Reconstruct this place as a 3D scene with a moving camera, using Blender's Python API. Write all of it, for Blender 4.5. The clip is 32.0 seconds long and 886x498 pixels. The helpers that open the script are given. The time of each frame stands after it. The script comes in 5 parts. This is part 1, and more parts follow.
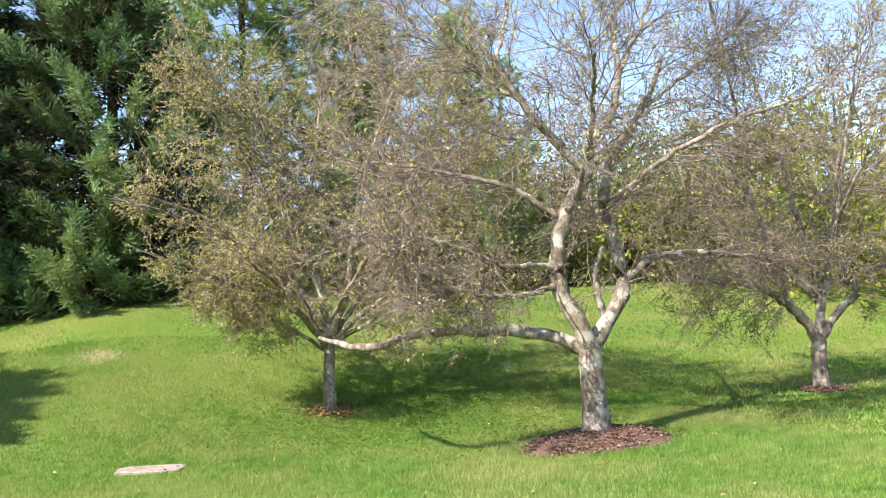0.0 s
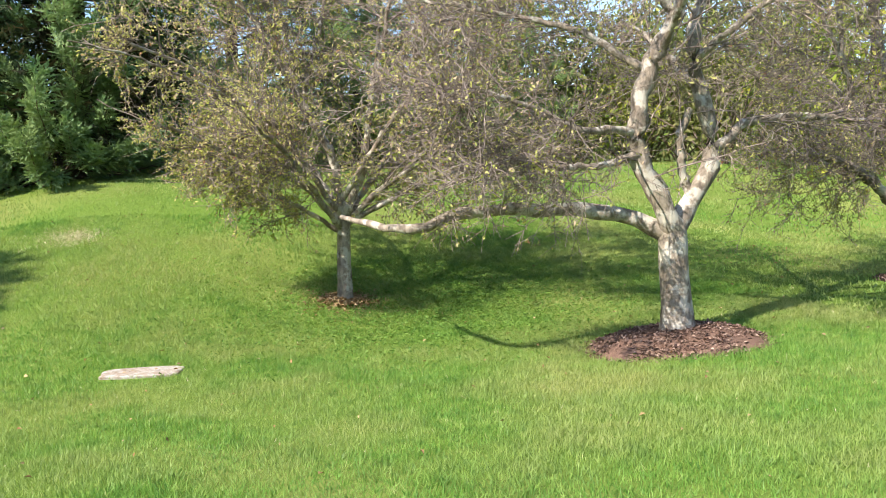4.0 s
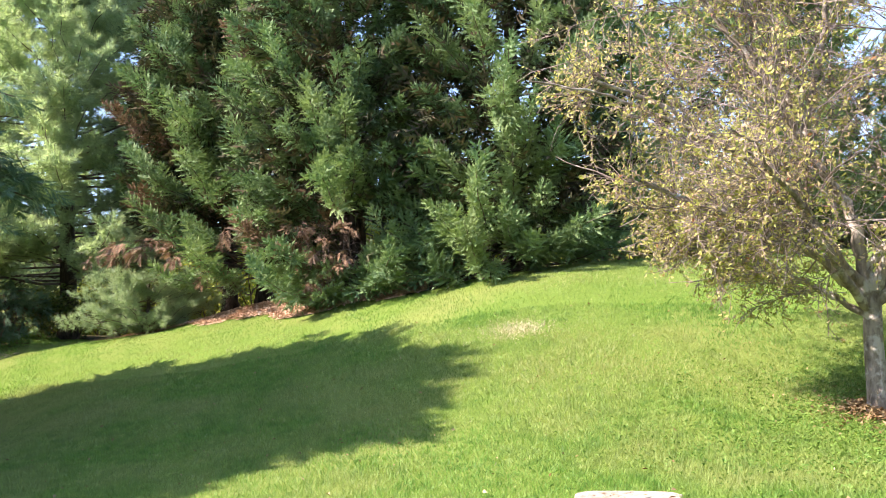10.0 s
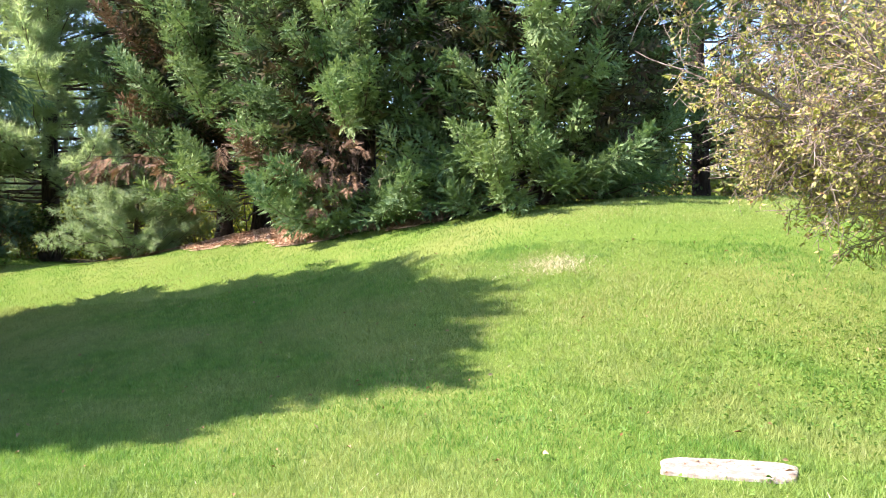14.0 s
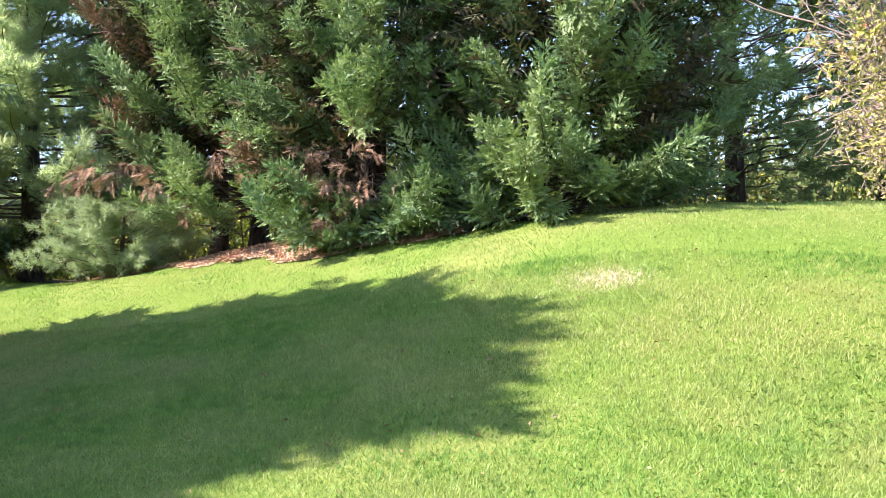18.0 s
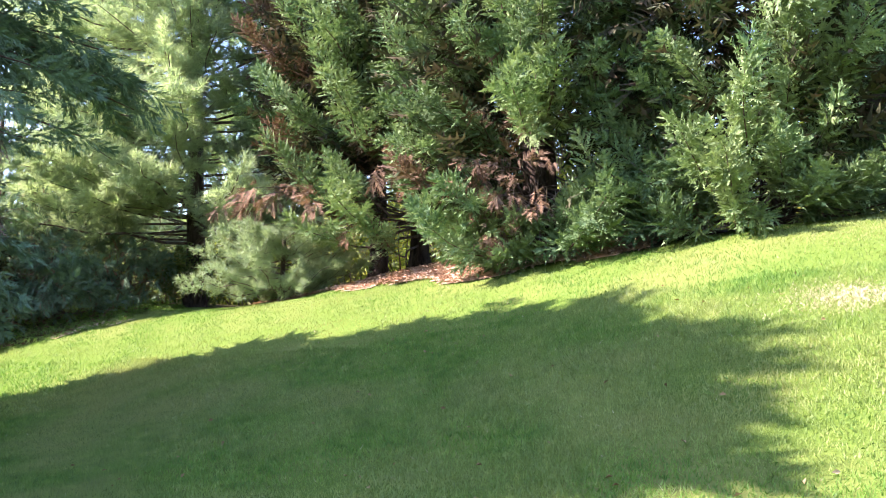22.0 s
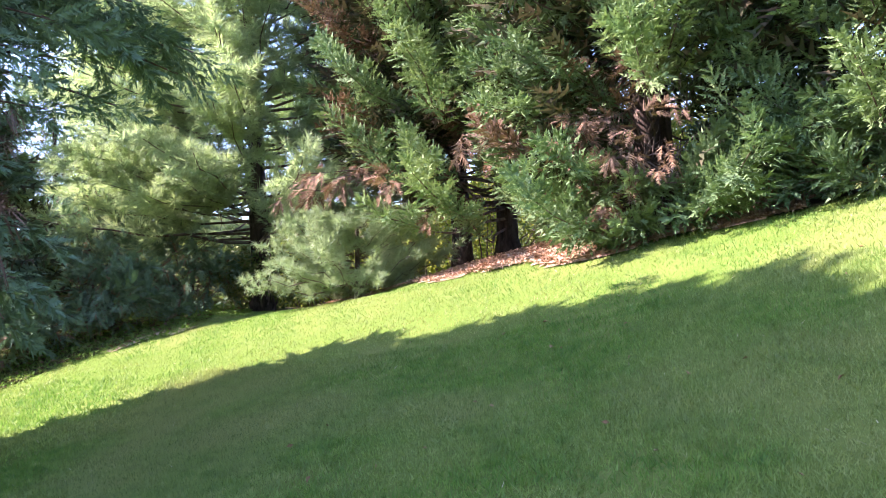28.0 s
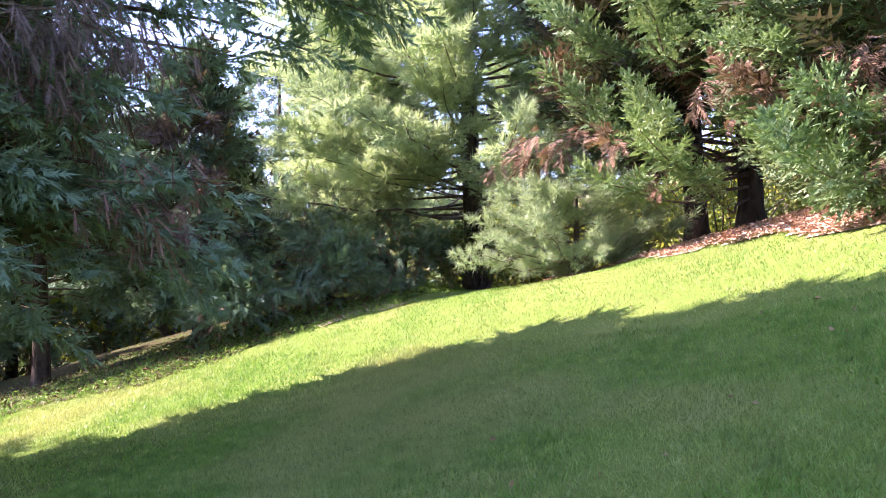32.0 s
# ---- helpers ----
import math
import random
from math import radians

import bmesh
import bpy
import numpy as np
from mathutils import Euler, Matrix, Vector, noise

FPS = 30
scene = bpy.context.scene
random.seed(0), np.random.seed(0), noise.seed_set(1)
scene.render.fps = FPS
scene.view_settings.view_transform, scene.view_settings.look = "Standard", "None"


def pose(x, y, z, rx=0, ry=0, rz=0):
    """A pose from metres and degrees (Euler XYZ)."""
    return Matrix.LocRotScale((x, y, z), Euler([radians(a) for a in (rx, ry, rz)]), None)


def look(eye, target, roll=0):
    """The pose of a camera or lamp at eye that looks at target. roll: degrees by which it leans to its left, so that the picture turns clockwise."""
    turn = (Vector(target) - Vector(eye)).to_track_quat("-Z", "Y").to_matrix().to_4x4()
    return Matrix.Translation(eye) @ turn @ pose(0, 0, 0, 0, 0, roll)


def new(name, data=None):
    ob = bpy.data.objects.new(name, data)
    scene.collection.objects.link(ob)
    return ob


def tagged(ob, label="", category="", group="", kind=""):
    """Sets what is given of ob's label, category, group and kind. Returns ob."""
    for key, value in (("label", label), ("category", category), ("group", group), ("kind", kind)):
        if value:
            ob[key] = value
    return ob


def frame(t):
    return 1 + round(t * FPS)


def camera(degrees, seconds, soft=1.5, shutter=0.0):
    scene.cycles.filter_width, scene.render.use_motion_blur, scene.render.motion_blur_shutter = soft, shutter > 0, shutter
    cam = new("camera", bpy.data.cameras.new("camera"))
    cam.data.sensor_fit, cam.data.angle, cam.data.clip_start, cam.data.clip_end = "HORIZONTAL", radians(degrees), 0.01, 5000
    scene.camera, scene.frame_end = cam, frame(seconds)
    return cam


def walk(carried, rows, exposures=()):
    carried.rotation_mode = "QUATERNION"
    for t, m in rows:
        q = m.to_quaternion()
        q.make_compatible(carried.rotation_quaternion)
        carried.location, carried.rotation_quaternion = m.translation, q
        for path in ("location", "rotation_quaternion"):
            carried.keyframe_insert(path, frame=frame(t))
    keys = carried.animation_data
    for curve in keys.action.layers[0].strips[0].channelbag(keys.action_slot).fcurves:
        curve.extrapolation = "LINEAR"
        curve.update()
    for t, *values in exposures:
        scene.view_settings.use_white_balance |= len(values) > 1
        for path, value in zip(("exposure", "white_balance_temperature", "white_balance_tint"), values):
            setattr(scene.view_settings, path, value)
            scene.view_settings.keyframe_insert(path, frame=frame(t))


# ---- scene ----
cam = camera(55.3, 32.0, soft=0.6)
PATH = [
    (0, (0.801, -3.262, 1.85), (1.107, -1.292, 2.013), -3.0),
    (0.5, (0.743, -2.994, 1.823), (0.98, -1.014, 1.967), -2.8),
    (1, (0.614, -2.712, 1.826), (0.805, -0.725, 1.952), -2.8),
    (1.5, (0.556, -2.39, 1.806), (0.734, -0.399, 1.883), -3.3),
    (2, (0.487, -2.15, 1.78), (0.711, -0.163, 1.793), -2.9),
    (2.5, (0.38, -1.885, 1.775), (0.759, 0.079, 1.736), -2.0),
    (4.5, (0.286, -0.797, 1.836), (0.587, 1.176, 1.71), -3.7),
    (5, (0.251, -0.517, 1.823), (0.361, 1.48, 1.784), -4.2),
    (5.5, (0.174, -0.22, 1.758), (0.216, 1.78, 1.731), -3.0),
    (6, (0.068, 0.039, 1.737), (0.068, 2.039, 1.733), -2.2),
    (6.5, (-0.047, 0.273, 1.693), (-0.295, 2.257, 1.701), -1.6),
    (7, (-0.144, 0.471, 1.667), (-0.526, 2.434, 1.696), -1.6),
    (7.5, (-0.262, 0.678, 1.648), (-0.657, 2.636, 1.759), -3.0),
    (8, (-0.335, 0.907, 1.601), (-0.831, 2.839, 1.75), -3.8),
    (8.5, (-0.431, 1.015, 1.603), (-1.216, 2.849, 1.747), -2.9),
    (9, (-0.617, 1.113, 1.592), (-1.35, 2.963, 1.787), -3.5),
    (9.5, (-0.719, 1.26, 1.556), (-1.353, 3.144, 1.773), -3.9),
    (10, (-0.785, 1.464, 1.528), (-1.343, 3.376, 1.716), -3.5),
    (10.5, (-0.864, 1.608, 1.522), (-1.382, 3.535, 1.665), -3.0),
    (11, (-1.013, 1.756, 1.502), (-1.513, 3.69, 1.598), -2.1),
    (11.5, (-1.116, 1.896, 1.466), (-1.622, 3.83, 1.533), -1.7),
    (12, (-1.244, 2.089, 1.476), (-1.896, 3.978, 1.552), -1.3),
    (12.5, (-1.364, 2.245, 1.427), (-2.089, 4.108, 1.497), -0.4),
    (13, (-1.513, 2.415, 1.409), (-2.144, 4.312, 1.486), -1.0),
    (13.5, (-1.624, 2.625, 1.375), (-2.194, 4.541, 1.44), -1.2),
    (14, (-1.712, 2.811, 1.387), (-2.257, 4.735, 1.441), -1.2),
    (14.5, (-1.881, 2.966, 1.413), (-2.399, 4.897, 1.484), -1.6),
    (16.5, (-2.349, 3.789, 1.383), (-2.854, 5.722, 1.474), -1.7),
    (17, (-2.394, 3.985, 1.387), (-2.907, 5.916, 1.48), -1.7),
    (17.5, (-2.437, 4.16, 1.353), (-2.968, 6.086, 1.456), -1.6),
    (18, (-2.581, 4.324, 1.356), (-3.115, 6.249, 1.458), -1.6),
    (18.5, (-2.692, 4.458, 1.357), (-3.205, 6.387, 1.485), -1.9),
    (19, (-2.763, 4.636, 1.358), (-3.312, 6.553, 1.507), -2.1),
    (19.5, (-2.827, 4.772, 1.349), (-3.497, 6.65, 1.497), -1.5),
    (20, (-2.942, 4.885, 1.343), (-3.695, 6.732, 1.485), -1.2),
    (20.5, (-3.071, 4.981, 1.348), (-3.789, 6.838, 1.528), -1.5),
    (21, (-3.164, 5.053, 1.339), (-3.842, 6.926, 1.521), -1.9),
    (21.5, (-3.315, 5.2, 1.354), (-4.052, 7.05, 1.536), -2.0),
    (22, (-3.434, 5.327, 1.319), (-4.283, 7.13, 1.493), -1.7),
    (22.5, (-3.588, 5.425, 1.308), (-4.392, 7.249, 1.472), -1.4),
    (23, (-3.643, 5.564, 1.297), (-4.348, 7.429, 1.454), -1.7),
    (23.5, (-3.65, 5.721, 1.348), (-4.363, 7.583, 1.507), -1.9),
    (24, (-3.681, 5.833, 1.324), (-4.448, 7.673, 1.478), -1.8),
    (24.5, (-3.822, 5.937, 1.331), (-4.598, 7.775, 1.468), -1.9),
    (25, (-3.969, 6.051, 1.326), (-4.725, 7.899, 1.449), -2.4),
    (25.5, (-4.101, 6.205, 1.339), (-4.979, 7.996, 1.488), -2.0),
    (26, (-4.242, 6.337, 1.313), (-5.248, 8.057, 1.492), -1.4),
    (26.5, (-4.404, 6.429, 1.319), (-5.414, 8.141, 1.548), -2.1),
    (28.5, (-4.932, 7.058, 1.261), (-5.917, 8.791, 1.427), -5.0),
    (29, (-5.005, 7.189, 1.261), (-6.03, 8.897, 1.438), -5.0),
    (29.5, (-5.071, 7.353, 1.25), (-6.135, 9.035, 1.447), -4.8),
    (30, (-5.186, 7.475, 1.212), (-6.291, 9.129, 1.419), -4.6),
    (30.5, (-5.332, 7.598, 1.215), (-6.463, 9.236, 1.412), -4.7),
    (31, (-5.482, 7.766, 1.215), (-6.739, 9.307, 1.426), -4.9),
    (31.5, (-5.396, 7.847, 1.116), (-6.766, 9.288, 1.33), -4.1),
    (32, (-5.629, 8.011, 1.156), (-7.018, 9.439, 1.336), -2.9),
]
walk(cam, [(t, look(eye, target, roll)) for t, eye, target, roll in PATH],
     exposures=[(0.0, 1.5, 6650, 15), (5.0, 1.5, 6550, 10), (9.0, 2.03, 6650, 24), (14.0, 2.12, 6450, 23), (19.0, 2.33, 6350, 28), (24.0, 2.52, 6250, 34), (29.0, 2.58, 6150, 40), (32.0, 2.68, 6250, 47)])

# ---- world and sun ----
SUN_AZ, SUN_EL = 214.0, 41.0     # degrees from +x towards +y; height over the horizon
world = bpy.data.worlds.new("sky")
scene.world = world
world.use_nodes = True
wn = world.node_tree.nodes
sky = wn.new("ShaderNodeTexSky")
sky.sky_type = "NISHITA"
sky.sun_disc = False
sky.dust_density = 0.6
sky.ozone_density = 2.5
sky.sun_elevation = radians(SUN_EL)
sky.sun_rotation = radians(90 - SUN_AZ)
world.node_tree.links.new(sky.outputs[0], wn["Background"].inputs[0])
wn["Background"].inputs[1].default_value = 0.118
sun_data = bpy.data.lights.new("sun", "SUN")
sun_data.energy, sun_data.angle, sun_data.color = 4.05, radians(0.55), (1.0, 0.93, 0.81)
SHADE = (-math.cos(radians(SUN_AZ)) / math.tan(radians(SUN_EL)), -math.sin(radians(SUN_AZ)) / math.tan(radians(SUN_EL)))     # metres that a shadow runs for each metre of height
sun = new("sun", sun_data)
sd = Vector((math.cos(radians(SUN_AZ)) * math.cos(radians(SUN_EL)), math.sin(radians(SUN_AZ)) * math.cos(radians(SUN_EL)), math.sin(radians(SUN_EL))))
sun.matrix_world = look(sd * 60, (0, 0, 0))

rng = np.random.default_rng(7)


# ---- materials ----
def shader(name):
    m = bpy.data.materials.new(name)
    m.use_nodes = True
    t = m.node_tree
    return m, t, t.nodes, t.links, t.nodes["Principled BSDF"]


def ramp(nodes, stops):
    r = nodes.new("ShaderNodeValToRGB")
    el = r.color_ramp.elements
    while len(el) < len(stops):
        el.new(0.5)
    for e, (p, c) in zip(el, stops):
        e.position, e.color = p, (*c, 1)
    return r


def noise_tex(nodes, links, scale, detail=4.0, rough=0.55, stretch=None):
    n = nodes.new("ShaderNodeTexNoise")
    n.inputs["Scale"].default_value, n.inputs["Detail"].default_value, n.inputs["Roughness"].default_value = scale, detail, rough
    g = nodes.new("ShaderNodeNewGeometry")
    if stretch:
        mp = nodes.new("ShaderNodeMapping")
        mp.inputs["Scale"].default_value = stretch
        links.new(g.outputs["Position"], mp.inputs["Vector"])
        links.new(mp.outputs[0], n.inputs["Vector"])
    else:
        links.new(g.outputs["Position"], n.inputs["Vector"])
    return n


def mixed(nodes, links, fac, a, b, mode="MIX"):
    m = nodes.new("ShaderNodeMix")
    m.data_type, m.blend_type = "RGBA", mode
    for value, socket in ((fac, m.inputs[0]), (a, m.inputs[6]), (b, m.inputs[7])):
        if isinstance(value, (int, float)):
            socket.default_value = value
        elif isinstance(value, tuple):
            socket.default_value = (*value, 1)
        else:
            links.new(value, socket)
    return m.outputs[2]


def bumped(nodes, links, bsdf, height, strength, dist):
    b = nodes.new("ShaderNodeBump")
    b.inputs["Strength"].default_value, b.inputs["Distance"].default_value = strength, dist
    links.new(height, b.inputs["Height"])
    links.new(b.outputs[0], bsdf.inputs["Normal"])


def leafy(name, stops, patch, patch_scale=0.6, patch_amount=0.5, through_light=0.35, rough=0.55, gloss=0.3, clumps=0.0, tone=0.0):
    """Thin leaves or blades: colour by piece and by patch, some light passing through."""
    m, t, nodes, links, p = shader(name)
    geo = nodes.new("ShaderNodeNewGeometry")
    r = ramp(nodes, stops)
    if clumps:
        cn = noise_tex(nodes, links, clumps, 3.0, 0.6)
        spread = nodes.new("ShaderNodeMapRange")
        spread.inputs[1].default_value, spread.inputs[2].default_value = 0.3, 0.7
        links.new(cn.outputs[0], spread.inputs[0])
        both = nodes.new("ShaderNodeMix")
        both.inputs[0].default_value = 0.35
        links.new(spread.outputs[0], both.inputs[2])
        links.new(geo.outputs["Random Per Island"], both.inputs[3])
        links.new(both.outputs[0], r.inputs[0])
    else:
        links.new(geo.outputs["Random Per Island"], r.inputs[0])
    n = noise_tex(nodes, links, patch_scale, 3.0)
    sharp = nodes.new("ShaderNodeMapRange")
    sharp.inputs[1].default_value, sharp.inputs[2].default_value, sharp.inputs[4].default_value = 0.42, 0.66, patch_amount
    links.new(n.outputs[0], sharp.inputs[0])
    col = mixed(nodes, links, sharp.outputs[0], r.outputs[0], patch)
    if tone:
        info = nodes.new("ShaderNodeObjectInfo")
        tr_ = ramp(nodes, [(0.0, (1 - tone, 1 - tone * 0.8, 1 - tone * 0.7)), (1.0, (1 + tone, 1 + tone * 0.8, 1 + tone * 0.4))])
        links.new(info.outputs["Random"], tr_.inputs[0])
        col = mixed(nodes, links, 1.0, col, tr_.outputs[0], "MULTIPLY")
    links.new(col, p.inputs["Base Color"])
    p.inputs["Roughness"].default_value = rough
    p.inputs["Specular IOR Level"].default_value = gloss
    tr = nodes.new("ShaderNodeBsdfTranslucent")
    warm = mixed(nodes, links, 1.0, col, (1.08, 1.12, 0.78), "MULTIPLY")
    links.new(warm, tr.inputs[0])
    mx = nodes.new("ShaderNodeMixShader")
    mx.inputs[0].default_value = through_light
    links.new(p.outputs[0], mx.inputs[1])
    links.new(tr.outputs[0], mx.inputs[2])
    links.new(mx.outputs[0], nodes["Material Output"].inputs[0])
    return m


def bark(name, dark, light, spot, spot_amount, scale=9.0, stretch=(1, 1, 0.25), depth=0.012):
    m, t, nodes, links, p = shader(name)
    n1 = noise_tex(nodes, links, scale, 6.0, 0.65, stretch)
    r = ramp(nodes, [(0.32, dark), (0.62, light)])
    links.new(n1.outputs[0], r.inputs[0])
    n2 = noise_tex(nodes, links, 5.0, 5.0, 0.6)
    r2 = ramp(nodes, [(0.5, (0, 0, 0)), (0.58, (spot_amount,) * 3)])
    links.new(n2.outputs[0], r2.inputs[0])
    links.new(mixed(nodes, links, r2.outputs[0], r.outputs[0], spot), p.inputs["Base Color"])
    p.inputs["Roughness"].default_value = 0.9
    p.inputs["Specular IOR Level"].default_value = 0.15
    n3 = noise_tex(nodes, links, scale * 3, 6.0, 0.7, stretch)
    bumped(nodes, links, p, n3.outputs[0], 0.9, depth)
    return m


def speckled(name, stops, scale, patch, patch_scale, rough=0.95, depth=0.01, island=False):
    m, t, nodes, links, p = shader(name)
    n1 = noise_tex(nodes, links, scale, 6.0, 0.7)
    r = ramp(nodes, stops)
    if island:
        geo = nodes.new("ShaderNodeNewGeometry")
        links.new(geo.outputs["Random Per Island"], r.inputs[0])
    else:
        links.new(n1.outputs[0], r.inputs[0])
    n2 = noise_tex(nodes, links, patch_scale, 4.0)
    r2 = ramp(nodes, [(0.45, (0, 0, 0)), (0.65, (0.8,) * 3)])
    links.new(n2.outputs[0], r2.inputs[0])
    links.new(mixed(nodes, links, r2.outputs[0], r.outputs[0], patch), p.inputs["Base Color"])
    p.inputs["Roughness"].default_value = rough
    p.inputs["Specular IOR Level"].default_value = 0.06
    bumped(nodes, links, p, n1.outputs[0], 0.7, depth)
    return m


M_LAWN = speckled("lawn_soil", [(0.3, (0.07, 0.125, 0.02)), (0.7, (0.15, 0.22, 0.04))], 30.0, (0.19, 0.21, 0.06), 0.35, depth=0.02)
M_GRASS = leafy("grass_blades", [(0.0, (0.055, 0.15, 0.03)), (0.5, (0.155, 0.30, 0.054)), (0.82, (0.27, 0.385, 0.09)), (1.0, (0.49, 0.48, 0.26))],
                (0.39, 0.385, 0.155), 0.5, 0.72, 0.4, 0.5, 0.3, 6.0)
M_STRAW = leafy("dry_grass", [(0.0, (0.48, 0.40, 0.27)), (1.0, (0.72, 0.65, 0.48))], (0.58, 0.48, 0.33), 2.0, 0.4, 0.2, 0.8, 0.1)
M_CLOVER = leafy("clover", [(0.0, (0.07, 0.17, 0.028)), (1.0, (0.18, 0.31, 0.055))], (0.22, 0.32, 0.07), 1.5, 0.4, 0.35)
M_CYPRESS = leafy("cypress_sprays", [(0.0, (0.062, 0.122, 0.057)), (0.5, (0.158, 0.26, 0.122)), (1.0, (0.325, 0.43, 0.20))],
                  (0.255, 0.315, 0.138), 0.75, 0.5, 0.25, 0.6, 0.25, 1.9, 0.22)
# shade inside the crowns put into the colour, with browns of dead twigs
M_INNERSHADE = leafy("shade_dark_inner_sprays", [(0.0, (0.03, 0.045, 0.022)), (0.6, (0.07, 0.09, 0.045)), (1.0, (0.13, 0.095, 0.065))], (0.09, 0.06, 0.04), 0.9, 0.6, 0.15, 0.8, 0.1)
M_SPRUCE = leafy("dark_sprays", [(0.0, (0.08, 0.15, 0.092)), (0.6, (0.17, 0.275, 0.17)), (1.0, (0.27, 0.385, 0.235))],
                 (0.14, 0.20, 0.10), 0.9, 0.5, 0.22, 0.6, 0.25, 2.6)
M_DEAD = leafy("dead_sprays", [(0.0, (0.16, 0.095, 0.06)), (0.6, (0.27, 0.165, 0.105)), (1.0, (0.37, 0.25, 0.175))], (0.20, 0.15, 0.12), 1.2, 0.7, 0.15, 0.9, 0.1)
M_DEADGREY = leafy("grey_dead_sprays", [(0.0, (0.105, 0.078, 0.072)), (1.0, (0.225, 0.17, 0.152))], (0.28, 0.13, 0.075), 0.7, 0.45, 0.15, 0.9, 0.1)
M_PINE = leafy("pine_needles", [(0.0, (0.225, 0.31, 0.17)), (0.5, (0.375, 0.475, 0.28)), (1.0, (0.52, 0.605, 0.38))], (0.455, 0.53, 0.30), 0.7, 0.5, 0.55, 0.5, 0.4, 2.2, 0.15)
M_YOUNGPINE = leafy("young_pine_needles", [(0.0, (0.18, 0.255, 0.14)), (0.5, (0.31, 0.405, 0.24)), (1.0, (0.44, 0.52, 0.33))], (0.31, 0.385, 0.21), 1.2, 0.5, 0.4, 0.5, 0.3, 3.5)
M_FARPINE = leafy("far_pine_needles", [(0.0, (0.14, 0.23, 0.10)), (1.0, (0.31, 0.40, 0.17))], (0.34, 0.42, 0.17), 0.5, 0.5, 0.4, 0.5, 0.3)
M_SHRUB = leafy("yellow_green_leaves", [(0.0, (0.14, 0.22, 0.03)), (0.6, (0.32, 0.36, 0.05)), (1.0, (0.50, 0.45, 0.07))], (0.12, 0.20, 0.04), 0.5, 0.6, 0.4)
M_WOODS = leafy("far_leaves", [(0.0, (0.06, 0.11, 0.03)), (0.6, (0.13, 0.18, 0.05)), (1.0, (0.24, 0.24, 0.09))], (0.20, 0.17, 0.07), 0.12, 0.6, 0.3)
M_CRABLEAF = leafy("crabapple_leaves", [(0.0, (0.23, 0.28, 0.07)), (0.4, (0.47, 0.48, 0.12)), (0.66, (0.60, 0.55, 0.22)), (0.78, (0.58, 0.43, 0.33)), (0.97, (0.46, 0.33, 0.25)), (1.0, (0.45, 0.13, 0.08))],
                   (0.55, 0.50, 0.24), 0.8, 0.4, 0.5)
M_TWIG = bark("crabapple_twigs", (0.07, 0.052, 0.046), (0.37, 0.30, 0.265), (0.19, 0.145, 0.125), 0.6, 14.0)
M_CRABBARK = bark("crabapple_bark", (0.115, 0.09, 0.07), (0.33, 0.275, 0.22), (0.56, 0.52, 0.45), 0.7, 15.0, (1, 1, 0.35), 0.02)
M_CONBARK = bark("conifer_bark", (0.025, 0.018, 0.015), (0.10, 0.07, 0.055), (0.14, 0.11, 0.09), 0.4, 11.0, (1, 1, 0.16), 0.03)
M_CONTWIG = bark("conifer_twigs", (0.06, 0.042, 0.032), (0.17, 0.12, 0.095), (0.24, 0.20, 0.17), 0.5, 16.0)
M_MULCH = speckled("mulch", [(0.3, (0.08, 0.047, 0.036)), (0.7, (0.24, 0.15, 0.115))], 45.0, (0.16, 0.10, 0.075), 3.0, depth=0.02)
M_CHIP = speckled("mulch_chips", [(0.0, (0.10, 0.064, 0.05)), (0.6, (0.23, 0.15, 0.12)), (1.0, (0.40, 0.29, 0.235))], 60.0, (0.12, 0.07, 0.05), 4.0, island=True)
M_PINESTRAW = speckled("pine_straw", [(0.3, (0.44, 0.29, 0.19)), (0.7, (0.74, 0.55, 0.40))], 26.0, (0.34, 0.22, 0.14), 1.3, depth=0.02)
M_STRAWBITS = speckled("straw_bits", [(0.0, (0.34, 0.21, 0.14)), (0.6, (0.62, 0.43, 0.30)), (1.0, (0.78, 0.62, 0.47))], 30.0, (0.25, 0.14, 0.08), 2.0, island=True)
M_LITTER = speckled("leaf_litter", [(0.0, (0.20, 0.11, 0.05)), (0.5, (0.36, 0.24, 0.12)), (1.0, (0.50, 0.38, 0.22))], 30.0, (0.28, 0.17, 0.09), 2.0, island=True)
# leaf litter about half as bright, the trees' shade put into its colour
M_SHADELITTER = speckled("shaded_litter", [(0.0, (0.10, 0.06, 0.03)), (0.5, (0.19, 0.13, 0.065)), (1.0, (0.28, 0.21, 0.12))], 30.0, (0.14, 0.10, 0.05), 2.0, island=True)
M_FARWOODS = speckled("far_woods", [(0.35, (0.025, 0.035, 0.012)), (0.65, (0.10, 0.12, 0.04))], 0.9, (0.12, 0.11, 0.045), 0.15, depth=0.3)
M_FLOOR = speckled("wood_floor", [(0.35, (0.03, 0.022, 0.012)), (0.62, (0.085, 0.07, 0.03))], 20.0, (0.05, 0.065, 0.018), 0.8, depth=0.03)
M_STONE = speckled("pale_stone", [(0.35, (0.20, 0.165, 0.13)), (0.6, (0.44, 0.41, 0.37))], 26.0, (0.27, 0.19, 0.14), 9.0, 0.85, 0.006)


